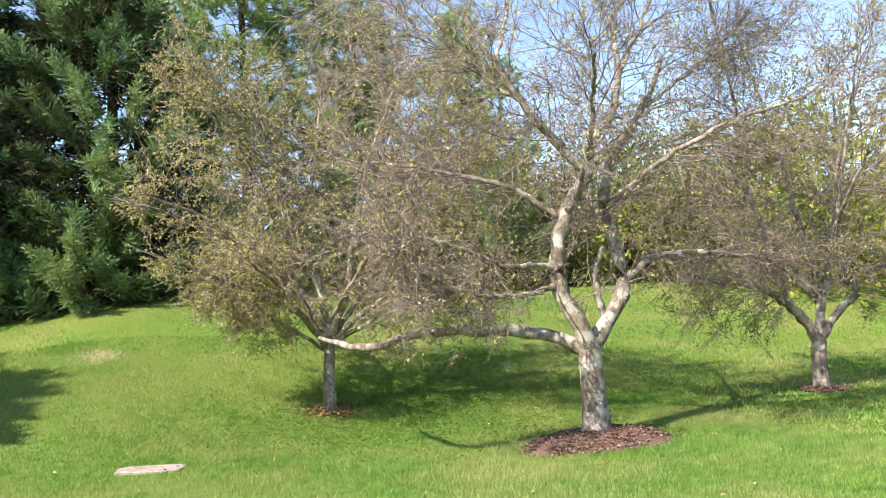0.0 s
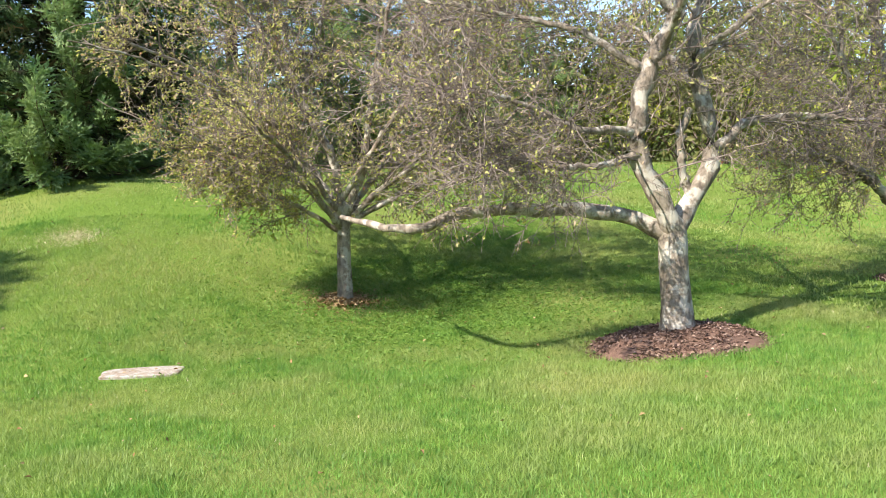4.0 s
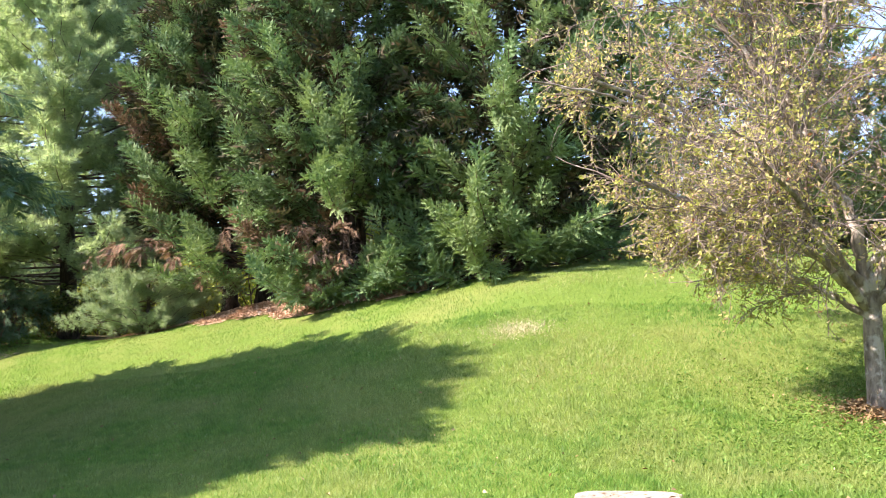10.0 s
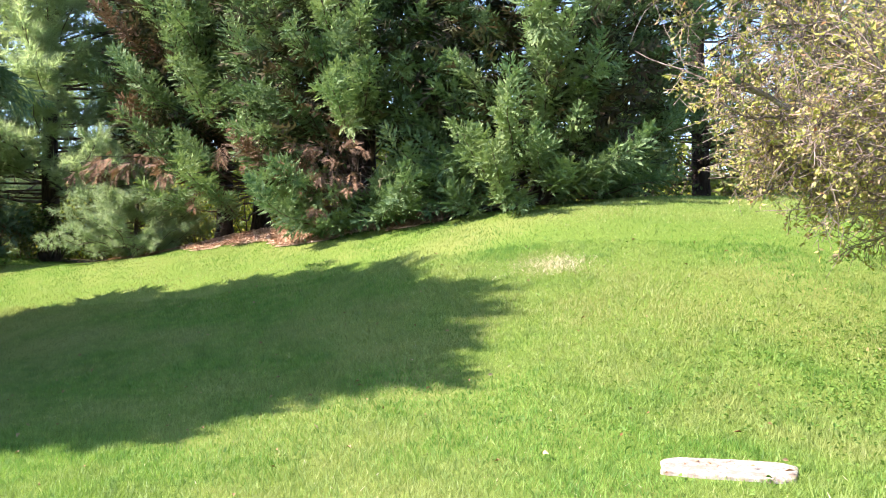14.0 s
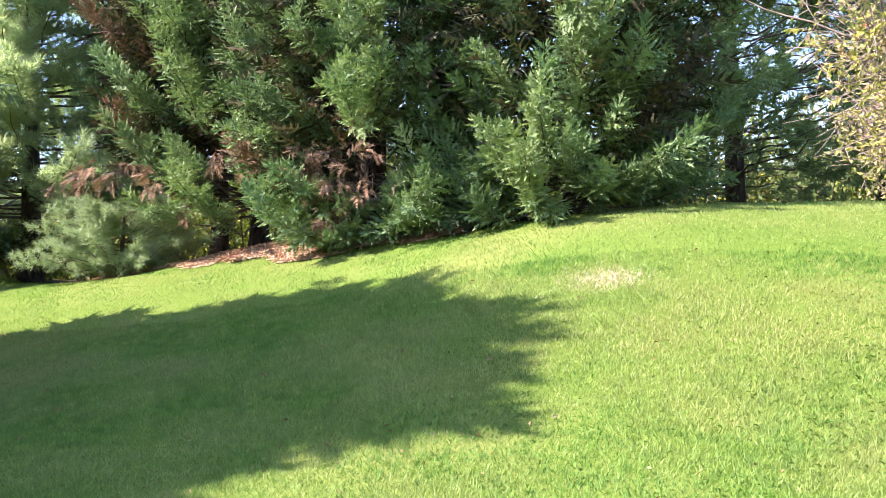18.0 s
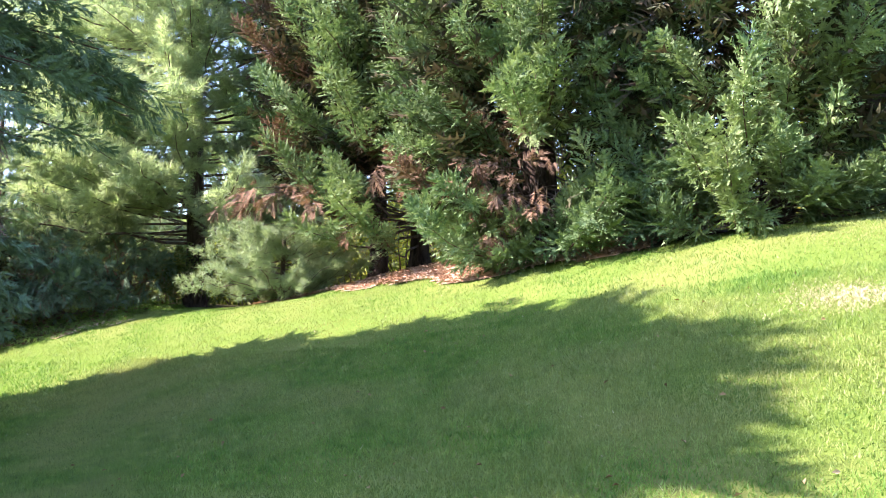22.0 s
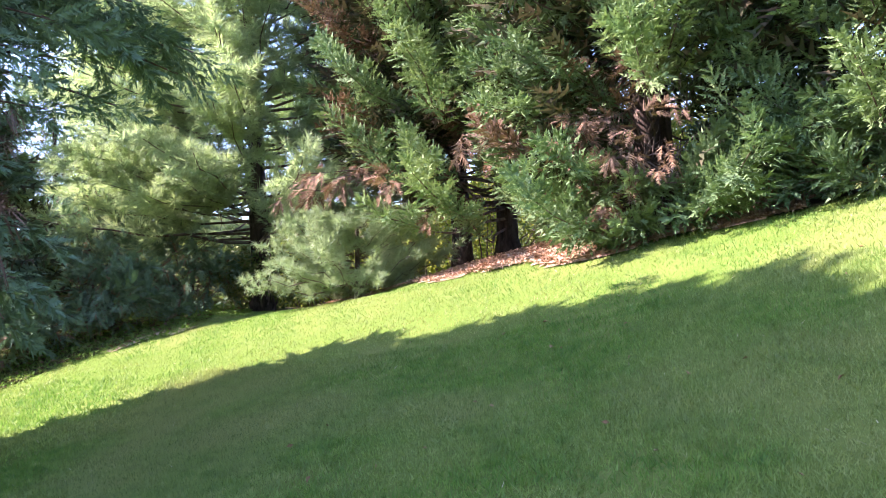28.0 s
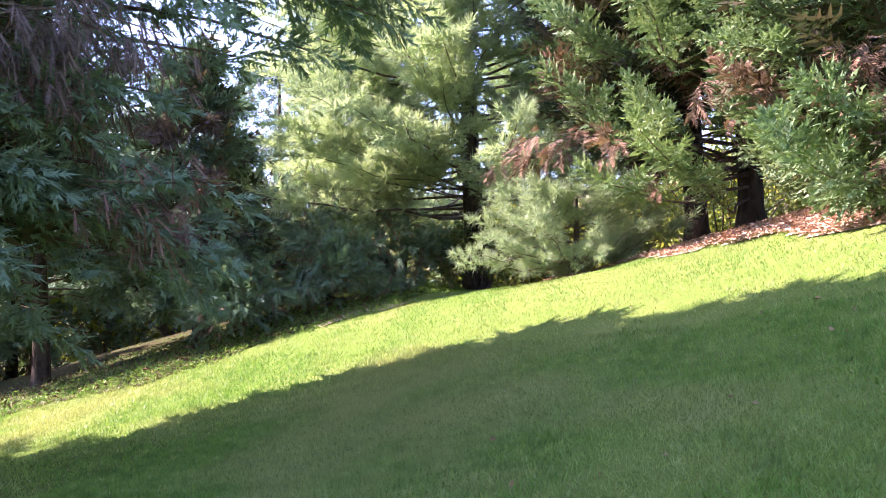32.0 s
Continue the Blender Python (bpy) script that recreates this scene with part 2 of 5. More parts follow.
# ---- mesh tools ----
def mesh_of(name, V, F, mat, smooth=False):
    """A mesh from arrays of vertices and of triangles or quads."""
    V = np.ascontiguousarray(V, np.float32)
    F = np.ascontiguousarray(F, np.int32)
    k = F.shape[1]
    me = bpy.data.meshes.new(name)
    me.vertices.add(len(V))
    me.vertices.foreach_set("co", V.ravel())
    me.loops.add(F.size)
    me.loops.foreach_set("vertex_index", F.ravel())
    me.polygons.add(len(F))
    me.polygons.foreach_set("loop_start", np.arange(0, F.size, k, dtype=np.int32))
    me.polygons.foreach_set("loop_total", np.full(len(F), k, np.int32))
    if smooth:
        me.polygons.foreach_set("use_smooth", np.ones(len(F), bool))
    me.materials.append(mat)
    me.update(calc_edges=True)
    return me


def part(name, me, parent, label="", kind=""):
    ob = new(name, me)
    ob.parent = parent
    return tagged(ob, label, kind=kind)


def joined(pieces):
    """One pair of arrays from many."""
    V, F, at = [], [], 0
    for v, f in pieces:
        V.append(v)
        F.append(f + at)
        at += len(v)
    return np.concatenate(V), np.concatenate(F)


def unit(v):
    return v / np.maximum(np.linalg.norm(v, axis=-1, keepdims=True), 1e-9)


def tubes(P, R, sides):
    """Tapered tubes along polylines P (k, n, 3) with radii R (k, n), as quads."""
    k, n, _ = P.shape
    d = unit(np.gradient(P, axis=1))
    ref = np.where(np.abs(d[:, :1, 2:3]) > 0.9, np.array([1.0, 0, 0]), np.array([0, 0, 1.0]))
    a = unit(np.cross(d, np.broadcast_to(ref, d.shape)))
    b = np.cross(d, a)
    ang = np.linspace(0, 2 * np.pi, sides, endpoint=False)
    ring = a[:, :, None] * np.cos(ang)[:, None] + b[:, :, None] * np.sin(ang)[:, None]
    V = (P[:, :, None] + ring * R[:, :, None, None]).reshape(-1, 3)
    i = np.arange(n - 1)[:, None] * sides
    s = np.arange(sides)
    q = np.stack([i + s, i + (s + 1) % sides, i + sides + (s + 1) % sides, i + sides + s], -1).reshape(-1, 4)
    F = (q[None] + (np.arange(k) * n * sides)[:, None, None]).reshape(-1, 4)
    return V, F


def bent(points, n):
    """A smooth polyline of n points through the given ones."""
    p = np.array(points, float)
    s = np.r_[0, np.cumsum(np.linalg.norm(np.diff(p, axis=0), axis=1))]
    u = np.linspace(0, s[-1], n)
    q = np.stack([np.interp(u, s, p[:, c]) for c in range(3)], 1)
    for _ in range(2):
        q[1:-1] = 0.25 * q[:-2] + 0.5 * q[1:-1] + 0.25 * q[2:]
    return q


def scattered(template, pos, ax, up, size):
    """Copies of a template (verts, tris; x along, z up) at places with directions and sizes, in one pair of arrays."""
    tv, tf = template
    x = unit(ax)
    y = unit(np.cross(up, x))
    z = np.cross(x, y)
    m = np.stack([x, y, z], -1) * np.reshape(size, (-1, 1, 1))
    V = np.einsum("kij,nj->kni", m, tv) + pos[:, None]
    F = tf[None] + (np.arange(len(pos)) * len(tv))[:, None, None]
    return V.reshape(-1, 3), F.reshape(-1, tf.shape[1])


def by_kind(templates, pos, ax, up, size):
    pick = rng.integers(0, len(templates), len(pos))
    return joined([scattered(t, pos[pick == i], ax[pick == i], up[pick == i], size[pick == i]) for i, t in enumerate(templates) if (pick == i).any()])


def around(n, tilt=1.0):
    """Random directions, flattened by tilt."""
    v = rng.normal(size=(n, 3))
    v[:, 2] *= tilt
    return unit(v)


# ---- terrain ----
SWELLS = ((-3.0, 13.0, 0.09), (2.5, 13.0, -0.44), (8.0, 13.0, 0.2), (14.0, 13.0, -0.2), (21.0, 13.0, 0.13), (-3.0, 18.5, 0.39), (2.5, 18.5, 1.18),
          (8.0, 18.5, 0.05), (14.0, 18.5, -0.13), (21.0, 18.5, 0.16), (-3.0, 25.0, -1.12), (2.5, 25.0, -0.41), (14.0, 25.0, 0.55), (21.0, 25.0, 0.73),
          (-3.0, 32.0, -0.24), (2.5, 32.0, -0.18), (8.0, 32.0, -0.15), (14.0, 32.0, 0.28), (21.0, 32.0, 0.41))


def terrain(x, y):
    """Height of the ground: a long mound behind a shallow dip, with broad swells along its crest."""
    x, y = np.asarray(x, float), np.asarray(y, float)
    u = (x + 8.535) * math.cos(0.198) + (y - 24.862) * math.sin(0.198)
    v = -(x + 8.535) * math.sin(0.198) + (y - 24.862) * math.cos(0.198)
    d = np.maximum(1.0, np.hypot(x, y) / 40)
    z = ((0.15 + 0.035 * x - 0.025 * y) / d ** 1.5 + 4.489 * np.exp(-u * u / 631.3 - v * v / 79.8)
         + 0.623 * np.exp(-((x + 3.398) ** 2 + (y - 15.713) ** 2) / 17.23)
         - 1.353 * np.exp(-((x + 15.132) ** 2 + (y - 23.018) ** 2) / 21.2))
    for sx, sy, h in SWELLS:
        z = z + h * np.exp(-((x - sx) ** 2 + (y - sy) ** 2) / 42.32)
    return z


def bumps(x, y):
    return 0.018 * np.sin(1.7 * x + 0.6 * y) * np.sin(1.3 * y - 0.8 * x) + 0.01 * np.sin(4.1 * x + 1.9) * np.sin(3.7 * y)


def ground_z(x, y):
    return terrain(x, y) + bumps(np.asarray(x, float), np.asarray(y, float))


def bed_edge(x):
    """y at which the lawn ends and the bed under the conifers begins."""
    x = np.asarray(x, float)
    e = np.interp(x, [-60, -24, -20, -17, -15.9, -12, -9.4, -7.5, -5.5, -4, -2.5, 0, 5, 10, 30], [24, 24, 23.2, 21.3, 20.6, 18.9, 18.0, 17.85, 18.0, 18.8, 20.3, 22.3, 25.5, 29, 36])
    return e + 0.13 * np.sin(2.3 * x) + 0.08 * np.sin(5.7 * x + 1)


def wood_edge(y):
    """x at which the lawn ends at the trees beside it."""
    y = np.asarray(y, float)
    e = np.interp(y, [-20, 4, 9, 12.5, 14, 16, 18, 21, 23, 40], [-26, -23, -21, -19.4, -17.9, -17.0, -16.6, -18, -20, -30])
    return e + 0.2 * np.sin(1.9 * y) + 0.1 * np.sin(4.7 * y)


def is_lawn(x, y, slack=0.0):
    return (y < bed_edge(x) + slack) & (x > wood_edge(y) - slack)


def sheet(xs, ys, lift=0.0):
    X, Y = np.meshgrid(xs, ys)
    V = np.stack([X, Y, ground_z(X, Y) + lift], -1).reshape(-1, 3)
    n, m = len(xs), len(ys)
    i = (np.arange(m - 1)[:, None] * n + np.arange(n - 1)).ravel()
    return V, np.stack([i, i + 1, i + n + 1, i + n], -1)


def steps(lo, hi, fine_lo, fine_hi, fine, coarse):
    return np.concatenate([np.linspace(lo, fine_lo, coarse)[:-1], np.arange(fine_lo, fine_hi, fine), np.linspace(fine_hi, hi, coarse)])


V, F = sheet(steps(-900, 900, -40, 40, 0.45, 20), steps(-900, 900, -14, 60, 0.45, 20))
tagged(new("ground", mesh_of("ground", V, F, M_LAWN, True)), "green lawn rising in a gentle mound", "lawn", kind="structure")

# bed of pine straw and the shaded wood floor beyond the lawn
V, F = sheet(np.arange(-48, 24, 0.33), np.arange(-6, 52, 0.33), 0.012)
mid = V[F].mean(1)
V[:, 2] += 0.008 * np.sin(9 * V[:, 0]) * np.sin(11 * V[:, 1]) + 0.008
off_lawn = ~is_lawn(mid[:, 0], mid[:, 1])
straw = off_lawn & (mid[:, 0] > -17.0) & (mid[:, 0] < -6.3) & (mid[:, 1] < bed_edge(mid[:, 0]) + 3.0)
tagged(new("pine_straw_bed", mesh_of("pine_straw_bed", V, F[straw], M_PINESTRAW, True)), "orange-brown pine straw bed under the conifers", "mulch bed", kind="structure")
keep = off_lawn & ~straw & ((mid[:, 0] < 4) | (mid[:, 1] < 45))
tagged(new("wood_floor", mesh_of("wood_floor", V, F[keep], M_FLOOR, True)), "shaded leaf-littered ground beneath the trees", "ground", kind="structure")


# ---- grass ----
def lawn_points(n, x0, x1, y0, y1):
    x, y = rng.uniform(x0, x1, n), rng.uniform(y0, y1, n)
    return x, y


def lumps(x, y, s, ph):
    return 0.5 + 0.25 * (np.sin(x * s + ph) * np.cos(y * s * 1.13 - ph) + np.sin(x * s * 2.3 + y * s * 1.7 + 2 * ph))


def blades(x, y, h, w, lean):
    """One narrow leaning blade at each place."""
    k = len(x)
    z = ground_z(x, y) - 0.004
    a, b = rng.uniform(0, 2 * np.pi, k), rng.uniform(0, 2 * np.pi, k)
    side = np.stack([np.cos(a), np.sin(a), np.zeros(k)], -1) * (w / 2)[:, None]
    base = np.stack([x, y, z], -1)
    tip = base + np.stack([np.cos(b) * lean * h, np.sin(b) * lean * h, h * np.sqrt(np.maximum(0.1, 1 - lean ** 2 * 0.6))], -1)
    V = np.stack([base - side, base + side, tip], 1).reshape(-1, 3)
    return V, np.arange(3 * k).reshape(-1, 3)


TREES_AT = ((1.0, 11.5, 0.5), (4.43, 7.68, 0.95), (9.35, 10.25, 0.45))
SLAB = (-1.46, 8.78)


def on_lawn(x, y, slack=0.0):
    jit = rng.normal(0, 0.12, len(x))
    ok = (y < bed_edge(x) + slack + jit) & (x > wood_edge(y) - slack - jit)
    for tx, ty, r in TREES_AT:
        ok &= np.hypot(x - tx, (y - ty)) > r * rng.uniform(0.75, 1.05, len(x))
    ok &= ~((np.abs(x - SLAB[0]) < 0.44) & (np.abs(y - SLAB[1] - 0.1 * (x - SLAB[0])) < 0.21))
    return ok


def grass(n, box, h0, w0):
    x, y = lawn_points(n, *box)
    thick = lumps(x, y, 2.1, 0.4) * 0.5 + lumps(x, y, 0.7, 1.9) * 0.5
    dry = np.exp(-((x + 3.42) ** 2 / 0.35 + (y - 14.1) ** 2 / 0.1)) + 0.75 * np.exp(-((x + 3.3) ** 2 / 1.6 + (y - 7.3) ** 2 / 0.9))
    ok = on_lawn(x, y) & (rng.random(n) < 0.55 + 0.45 * thick) & (rng.random(n) > dry * 0.82)
    x, y, thick = x[ok], y[ok], thick[ok]
    h = h0 * rng.uniform(0.55, 1.2, len(x)) * (0.65 + 0.6 * thick)
    w = w0 * rng.uniform(0.7, 1.3, len(x))
    return blades(x, y, h, w, rng.uniform(0.2, 1.15, len(x)))


# nearer stretches are denser, farther ones have coarser tufts
V, F = joined([grass(520000, (-9, 7, 2.6, 9.5), 0.07, 0.0068), grass(480000, (-13, 7, 9.5, 15), 0.06, 0.0095),
               grass(130000, (-20, -9, 8, 15), 0.06, 0.014), grass(290000, (-20, 8, 15, 23), 0.042, 0.0125), grass(90000, (7, 20, 4, 28), 0.075, 0.027),
               grass(60000, (-20, 14, -12, 2.2), 0.07, 0.035), grass(20000, (-20, -9, 2.2, 8), 0.07, 0.03), grass(8000, (7, 14, 2.2, 4), 0.07, 0.03)])
tagged(new("lawn_grass", mesh_of("lawn_grass", V, F, M_GRASS)), "bright green and yellowing blades of lawn grass", "grass", kind="stuff")

# dry straw in the bare patch, and dry stems all over
k = 2600
x, y = rng.normal(-3.42, 0.33, k), rng.normal(14.1, 0.2, k)
x2, y2 = lawn_points(16000, -18, 10, 3, 20)
near_dry = np.exp(-((x2 + 3.3) ** 2 + (y2 - 7.4) ** 2) / 2.5) + 0.25 * (lumps(x2, y2, 0.9, 3.0) > 0.62)
sel = on_lawn(x2, y2) & (rng.random(16000) < near_dry + 0.08)
x, y = np.r_[x, x2[sel]], np.r_[y, y2[sel]]
V, F = blades(x, y, rng.uniform(0.02, 0.06, len(x)), rng.uniform(0.008, 0.016, len(x)), rng.uniform(0.7, 1.4, len(x)))
tagged(new("dry_grass", mesh_of("dry_grass", V, F, M_STRAW)), "dead straw-coloured grass in a bare patch", "dry grass", kind="stuff")


# ---- leaf and needle templates ----
def kite(a, b, w, sag=0.0):
    """A narrow kite from a to b: four corners, two triangles."""
    a, b = np.array(a, float), np.array(b, float)
    d = b - a
    s = unit(np.cross(d, [0.15, 0.1, 1.0])) * w / 2
    mid = a + d * 0.45 + np.array([0, 0, sag])
    return np.array([a, mid + s, b, mid - s]), np.array([[0, 1, 2], [0, 2, 3]])


def spray(seed, pairs=6, wide=0.42, droop=0.12, leaf_w=0.1):
    """A flat, feathery spray of scale leaves, one unit long."""
    r = np.random.default_rng(seed)
    pieces = [kite((0, 0, 0), (1.05, 0, -droop), 0.07)]
    for i in range(pairs):
        t = 0.1 + 0.85 * i / pairs
        for s in (-1, 1):
            ln = (wide * (1 - t) + 0.13) * r.uniform(0.7, 1.25)
            an = r.uniform(0.55, 0.95)
            o = np.array([t, 0, -droop * t * t + r.normal(0, 0.015)])
            e = o + ln * np.array([math.cos(an), s * math.sin(an), r.normal(0.05, 0.22)])
            half = unit(np.cross(e - o, [0.1, 0.1, 1.0])) * leaf_w / 2
            pieces.append((np.array([o - half, o + half, e]), np.array([[0, 1, 2]])))
    return joined(pieces)


def needle_tuft(seed, count=16, width=0.07):
    """A brush of long soft needles round the end of a shoot, one unit long."""
    r = np.random.default_rng(seed)
    V, F = [], []
    for i in range(count):
        o = np.array([r.uniform(-0.5, 0.25), 0, 0])
        d = unit(np.array([r.uniform(0.5, 1.1), r.normal(0, 0.55), r.normal(0.05, 0.5)]))
        e = o + d * r.uniform(0.75, 1.1) + np.array([0, 0, -0.08])
        s = unit(np.cross(d, r.normal(size=3))) * width / 2
        V += [o - s, o + s, e]
        F.append([3 * i, 3 * i + 1, 3 * i + 2])
    return np.array(V), np.array(F)


def plume(seed, shoots=16, pairs=5, flat=0.55, droop=0.0, leaf_l=0.14, leaf_w=0.05, wide=0.42):
    """A feathery branch end one unit long: short shoots round an axis, each with flat, scaly leaflets in pairs."""
    r = np.random.default_rng(seed)
    V, F = [], []

    def leaflet(o, d, ln, up):
        half = unit(np.cross(d, up)) * leaf_w / 2 * r.uniform(0.8, 1.2)
        k = len(V)
        V.extend([o + half, o + d * ln, o - half])
        F.append([k, k + 1, k + 2])

    for i in range(shoots):
        t = 0.06 + 0.94 * i / (shoots - 1)
        a = i * 2.4 + r.normal(0, 0.3)
        o = np.array([t, 0, (0.16 - droop) * t * t])
        side = np.array([0, math.cos(a), flat * math.sin(a)])
        d = unit(np.array([0.75, 0, 0.12 - 0.9 * droop]) + side * 0.85) if i < shoots - 1 else unit(np.array([1.0, 0, 0.3 - 1.5 * droop]))
        ln = (wide * (1 - t) ** 0.8 + 0.15) * r.uniform(0.75, 1.2)
        up = unit(np.array([0, 0, 1.0]) + r.normal(0, 0.35, 3))
        across = unit(np.cross(d, up))
        for j in range(pairs):
            u = 0.12 + 0.8 * j / pairs
            q = o + d * ln * u + np.array([0, 0, -droop * 0.5 * (ln * u) ** 2])
            for sgn in (-1, 1):
                e = unit(d + sgn * across * r.uniform(0.6, 1.15) + r.normal(0, 0.2, 3) + np.array([0, 0, -droop * 0.4]))
                leaflet(q, e, leaf_l * (1.15 - 0.45 * u) * r.uniform(0.8, 1.2), unit(up + r.normal(0, 0.35, 3)))
        leaflet(o + d * ln * 0.9, d, leaf_l * 1.1, up)
    return np.array(V), np.array(F)


def brush(seed, tufts=13, needles=14, flat=0.4, length=0.22, width=0.021):
    """A soft pine branch end one unit long: tufts of long needles on short shoots."""
    r = np.random.default_rng(seed)
    V, F = [], []
    for i in range(tufts):
        t = 0.15 + 0.85 * i / (tufts - 1)
        a = i * 2.4 + r.normal(0, 0.4)
        side = np.array([0, math.cos(a), flat * math.sin(a)])
        d = unit(np.array([0.7, 0, 0.18]) + side * (0.8 if i < tufts - 1 else 0.0))
        o = np.array([t, 0, 0.05 * t]) + d * (0.34 * (1 - t) + 0.05) * r.uniform(0.6, 1.2)
        for j in range(needles):
            q = o - d * r.uniform(0, 0.09)
            e = unit(d * r.uniform(0.5, 1.1) + r.normal(0, 0.5, 3) + np.array([0, 0, 0.08]))
            half = unit(np.cross(e, r.normal(size=3))) * width / 2
            k = len(V)
            V.extend([q - half, q + half, q + e * length * r.uniform(0.75, 1.15)])
            F.append([k, k + 1, k + 2])
    return np.array(V), np.array(F)


def leaf(seed):
    r = np.random.default_rng(seed)
    c = r.uniform(0.1, 0.3)
    return np.array([(0, 0, 0), (0.45, 0.26, c), (1, 0, -0.15), (0.45, -0.26, c)]), np.array([[0, 1, 2], [0, 2, 3]])


LONG_SPRAYS = [spray(s, 7, 0.3, 0.3, 0.075) for s in (5, 6, 7)]
FAR_SPRAYS = [spray(s, 4, 0.32, 0.3, 0.13) for s in (11, 12, 13)]
STRANDS = [spray(s, 5, 0.12, 0.1, 0.035) for s in (8, 9, 10)]
TUFTS = [needle_tuft(s, 11, 0.085) for s in (1, 2, 3)]
PLUMES = [plume(s, 20, 6, 1.0, 0.06, 0.115, 0.052, 0.48) for s in (21, 22, 23, 24, 25, 26)]
HANGING = [plume(s, 20, 7, 0.6, 0.26, 0.11, 0.034, 0.36) for s in (31, 32, 33, 34)]
BROAD = [plume(s, 11, 3, 0.7, 0.1, 0.3, 0.15, 0.45) for s in (41, 42, 43)]
BRUSHES = [brush(s) for s in (51, 52, 53, 54)]
SOFT_BRUSHES = [brush(s, 11, 20, 0.6, 0.3, 0.018) for s in (61, 62, 63)]
LEAVES = [leaf(s) for s in (1, 2, 3)]


# ---- trees ----
def trunk_mesh(name, pts, r0, r1, mat, sides=14, flare=1.5, rough=0.06, n=26):
    """A tapered, slightly lumpy trunk with a flared root collar."""
    P = bent(pts, n)
    u = np.linspace(0, 1, n)
    L = np.linalg.norm(P[-1] - P[0])
    R = r0 + (r1 - r0) * u + r0 * (flare - 1) * np.exp(-u * L / 0.16)
    R[-3:] *= (0.88, 0.6, 0.12)
    V, F = tubes(P[None], R[None], sides)
    c = np.repeat(P, sides, 0)
    a = np.tile(np.arange(sides) / sides * 2 * np.pi, n)
    h = np.repeat(u, sides) * L
    k = 1 + rough * np.sin(3 * a + 2.1 * h + 1) + rough * 0.8 * np.sin(5 * a - 5 * h) + rough * 1.6 * np.sin(4 * a + 0.7) * np.exp(-h / 0.2)
    return mesh_of(name, c + (V - c) * k[:, None], F, mat, True)


def grown(base, way, length, n, wobble, lift):
    """Wandering shoots from many bases at once: polylines (k, n, 3)."""
    k = len(base)
    P = np.empty((k, n, 3))
    P[:, 0] = base
    d = unit(way)
    for i in range(1, n):
        d = unit(d + rng.normal(0, wobble, (k, 3)) + np.array([0, 0, 1.0]) * np.reshape(lift, (-1, 1)))
        P[:, i] = P[:, i - 1] + d * (length / (n - 1))[:, None]
    return P


def along(P, t):
    """Places and directions at fractions t (k,) along polylines P (k, n, 3)."""
    k, n, _ = P.shape
    f = np.clip(t, 0, 0.9999) * (n - 1)
    i = f.astype(int)
    j = np.arange(k)
    w = (f - i)[:, None]
    return P[j, i] * (1 - w) + P[j, i + 1] * w, unit(P[j, i + 1] - P[j, i])


def sideways(d, angle):
    """Directions that leave d by about an angle, at random round it."""
    r = unit(np.cross(d, rng.normal(size=d.shape)))
    return unit(d * np.cos(angle)[:, None] + r * np.sin(angle)[:, None])


def inside(P, centre, radii):
    return (((P - centre) / radii) ** 2).sum(-1) < 1


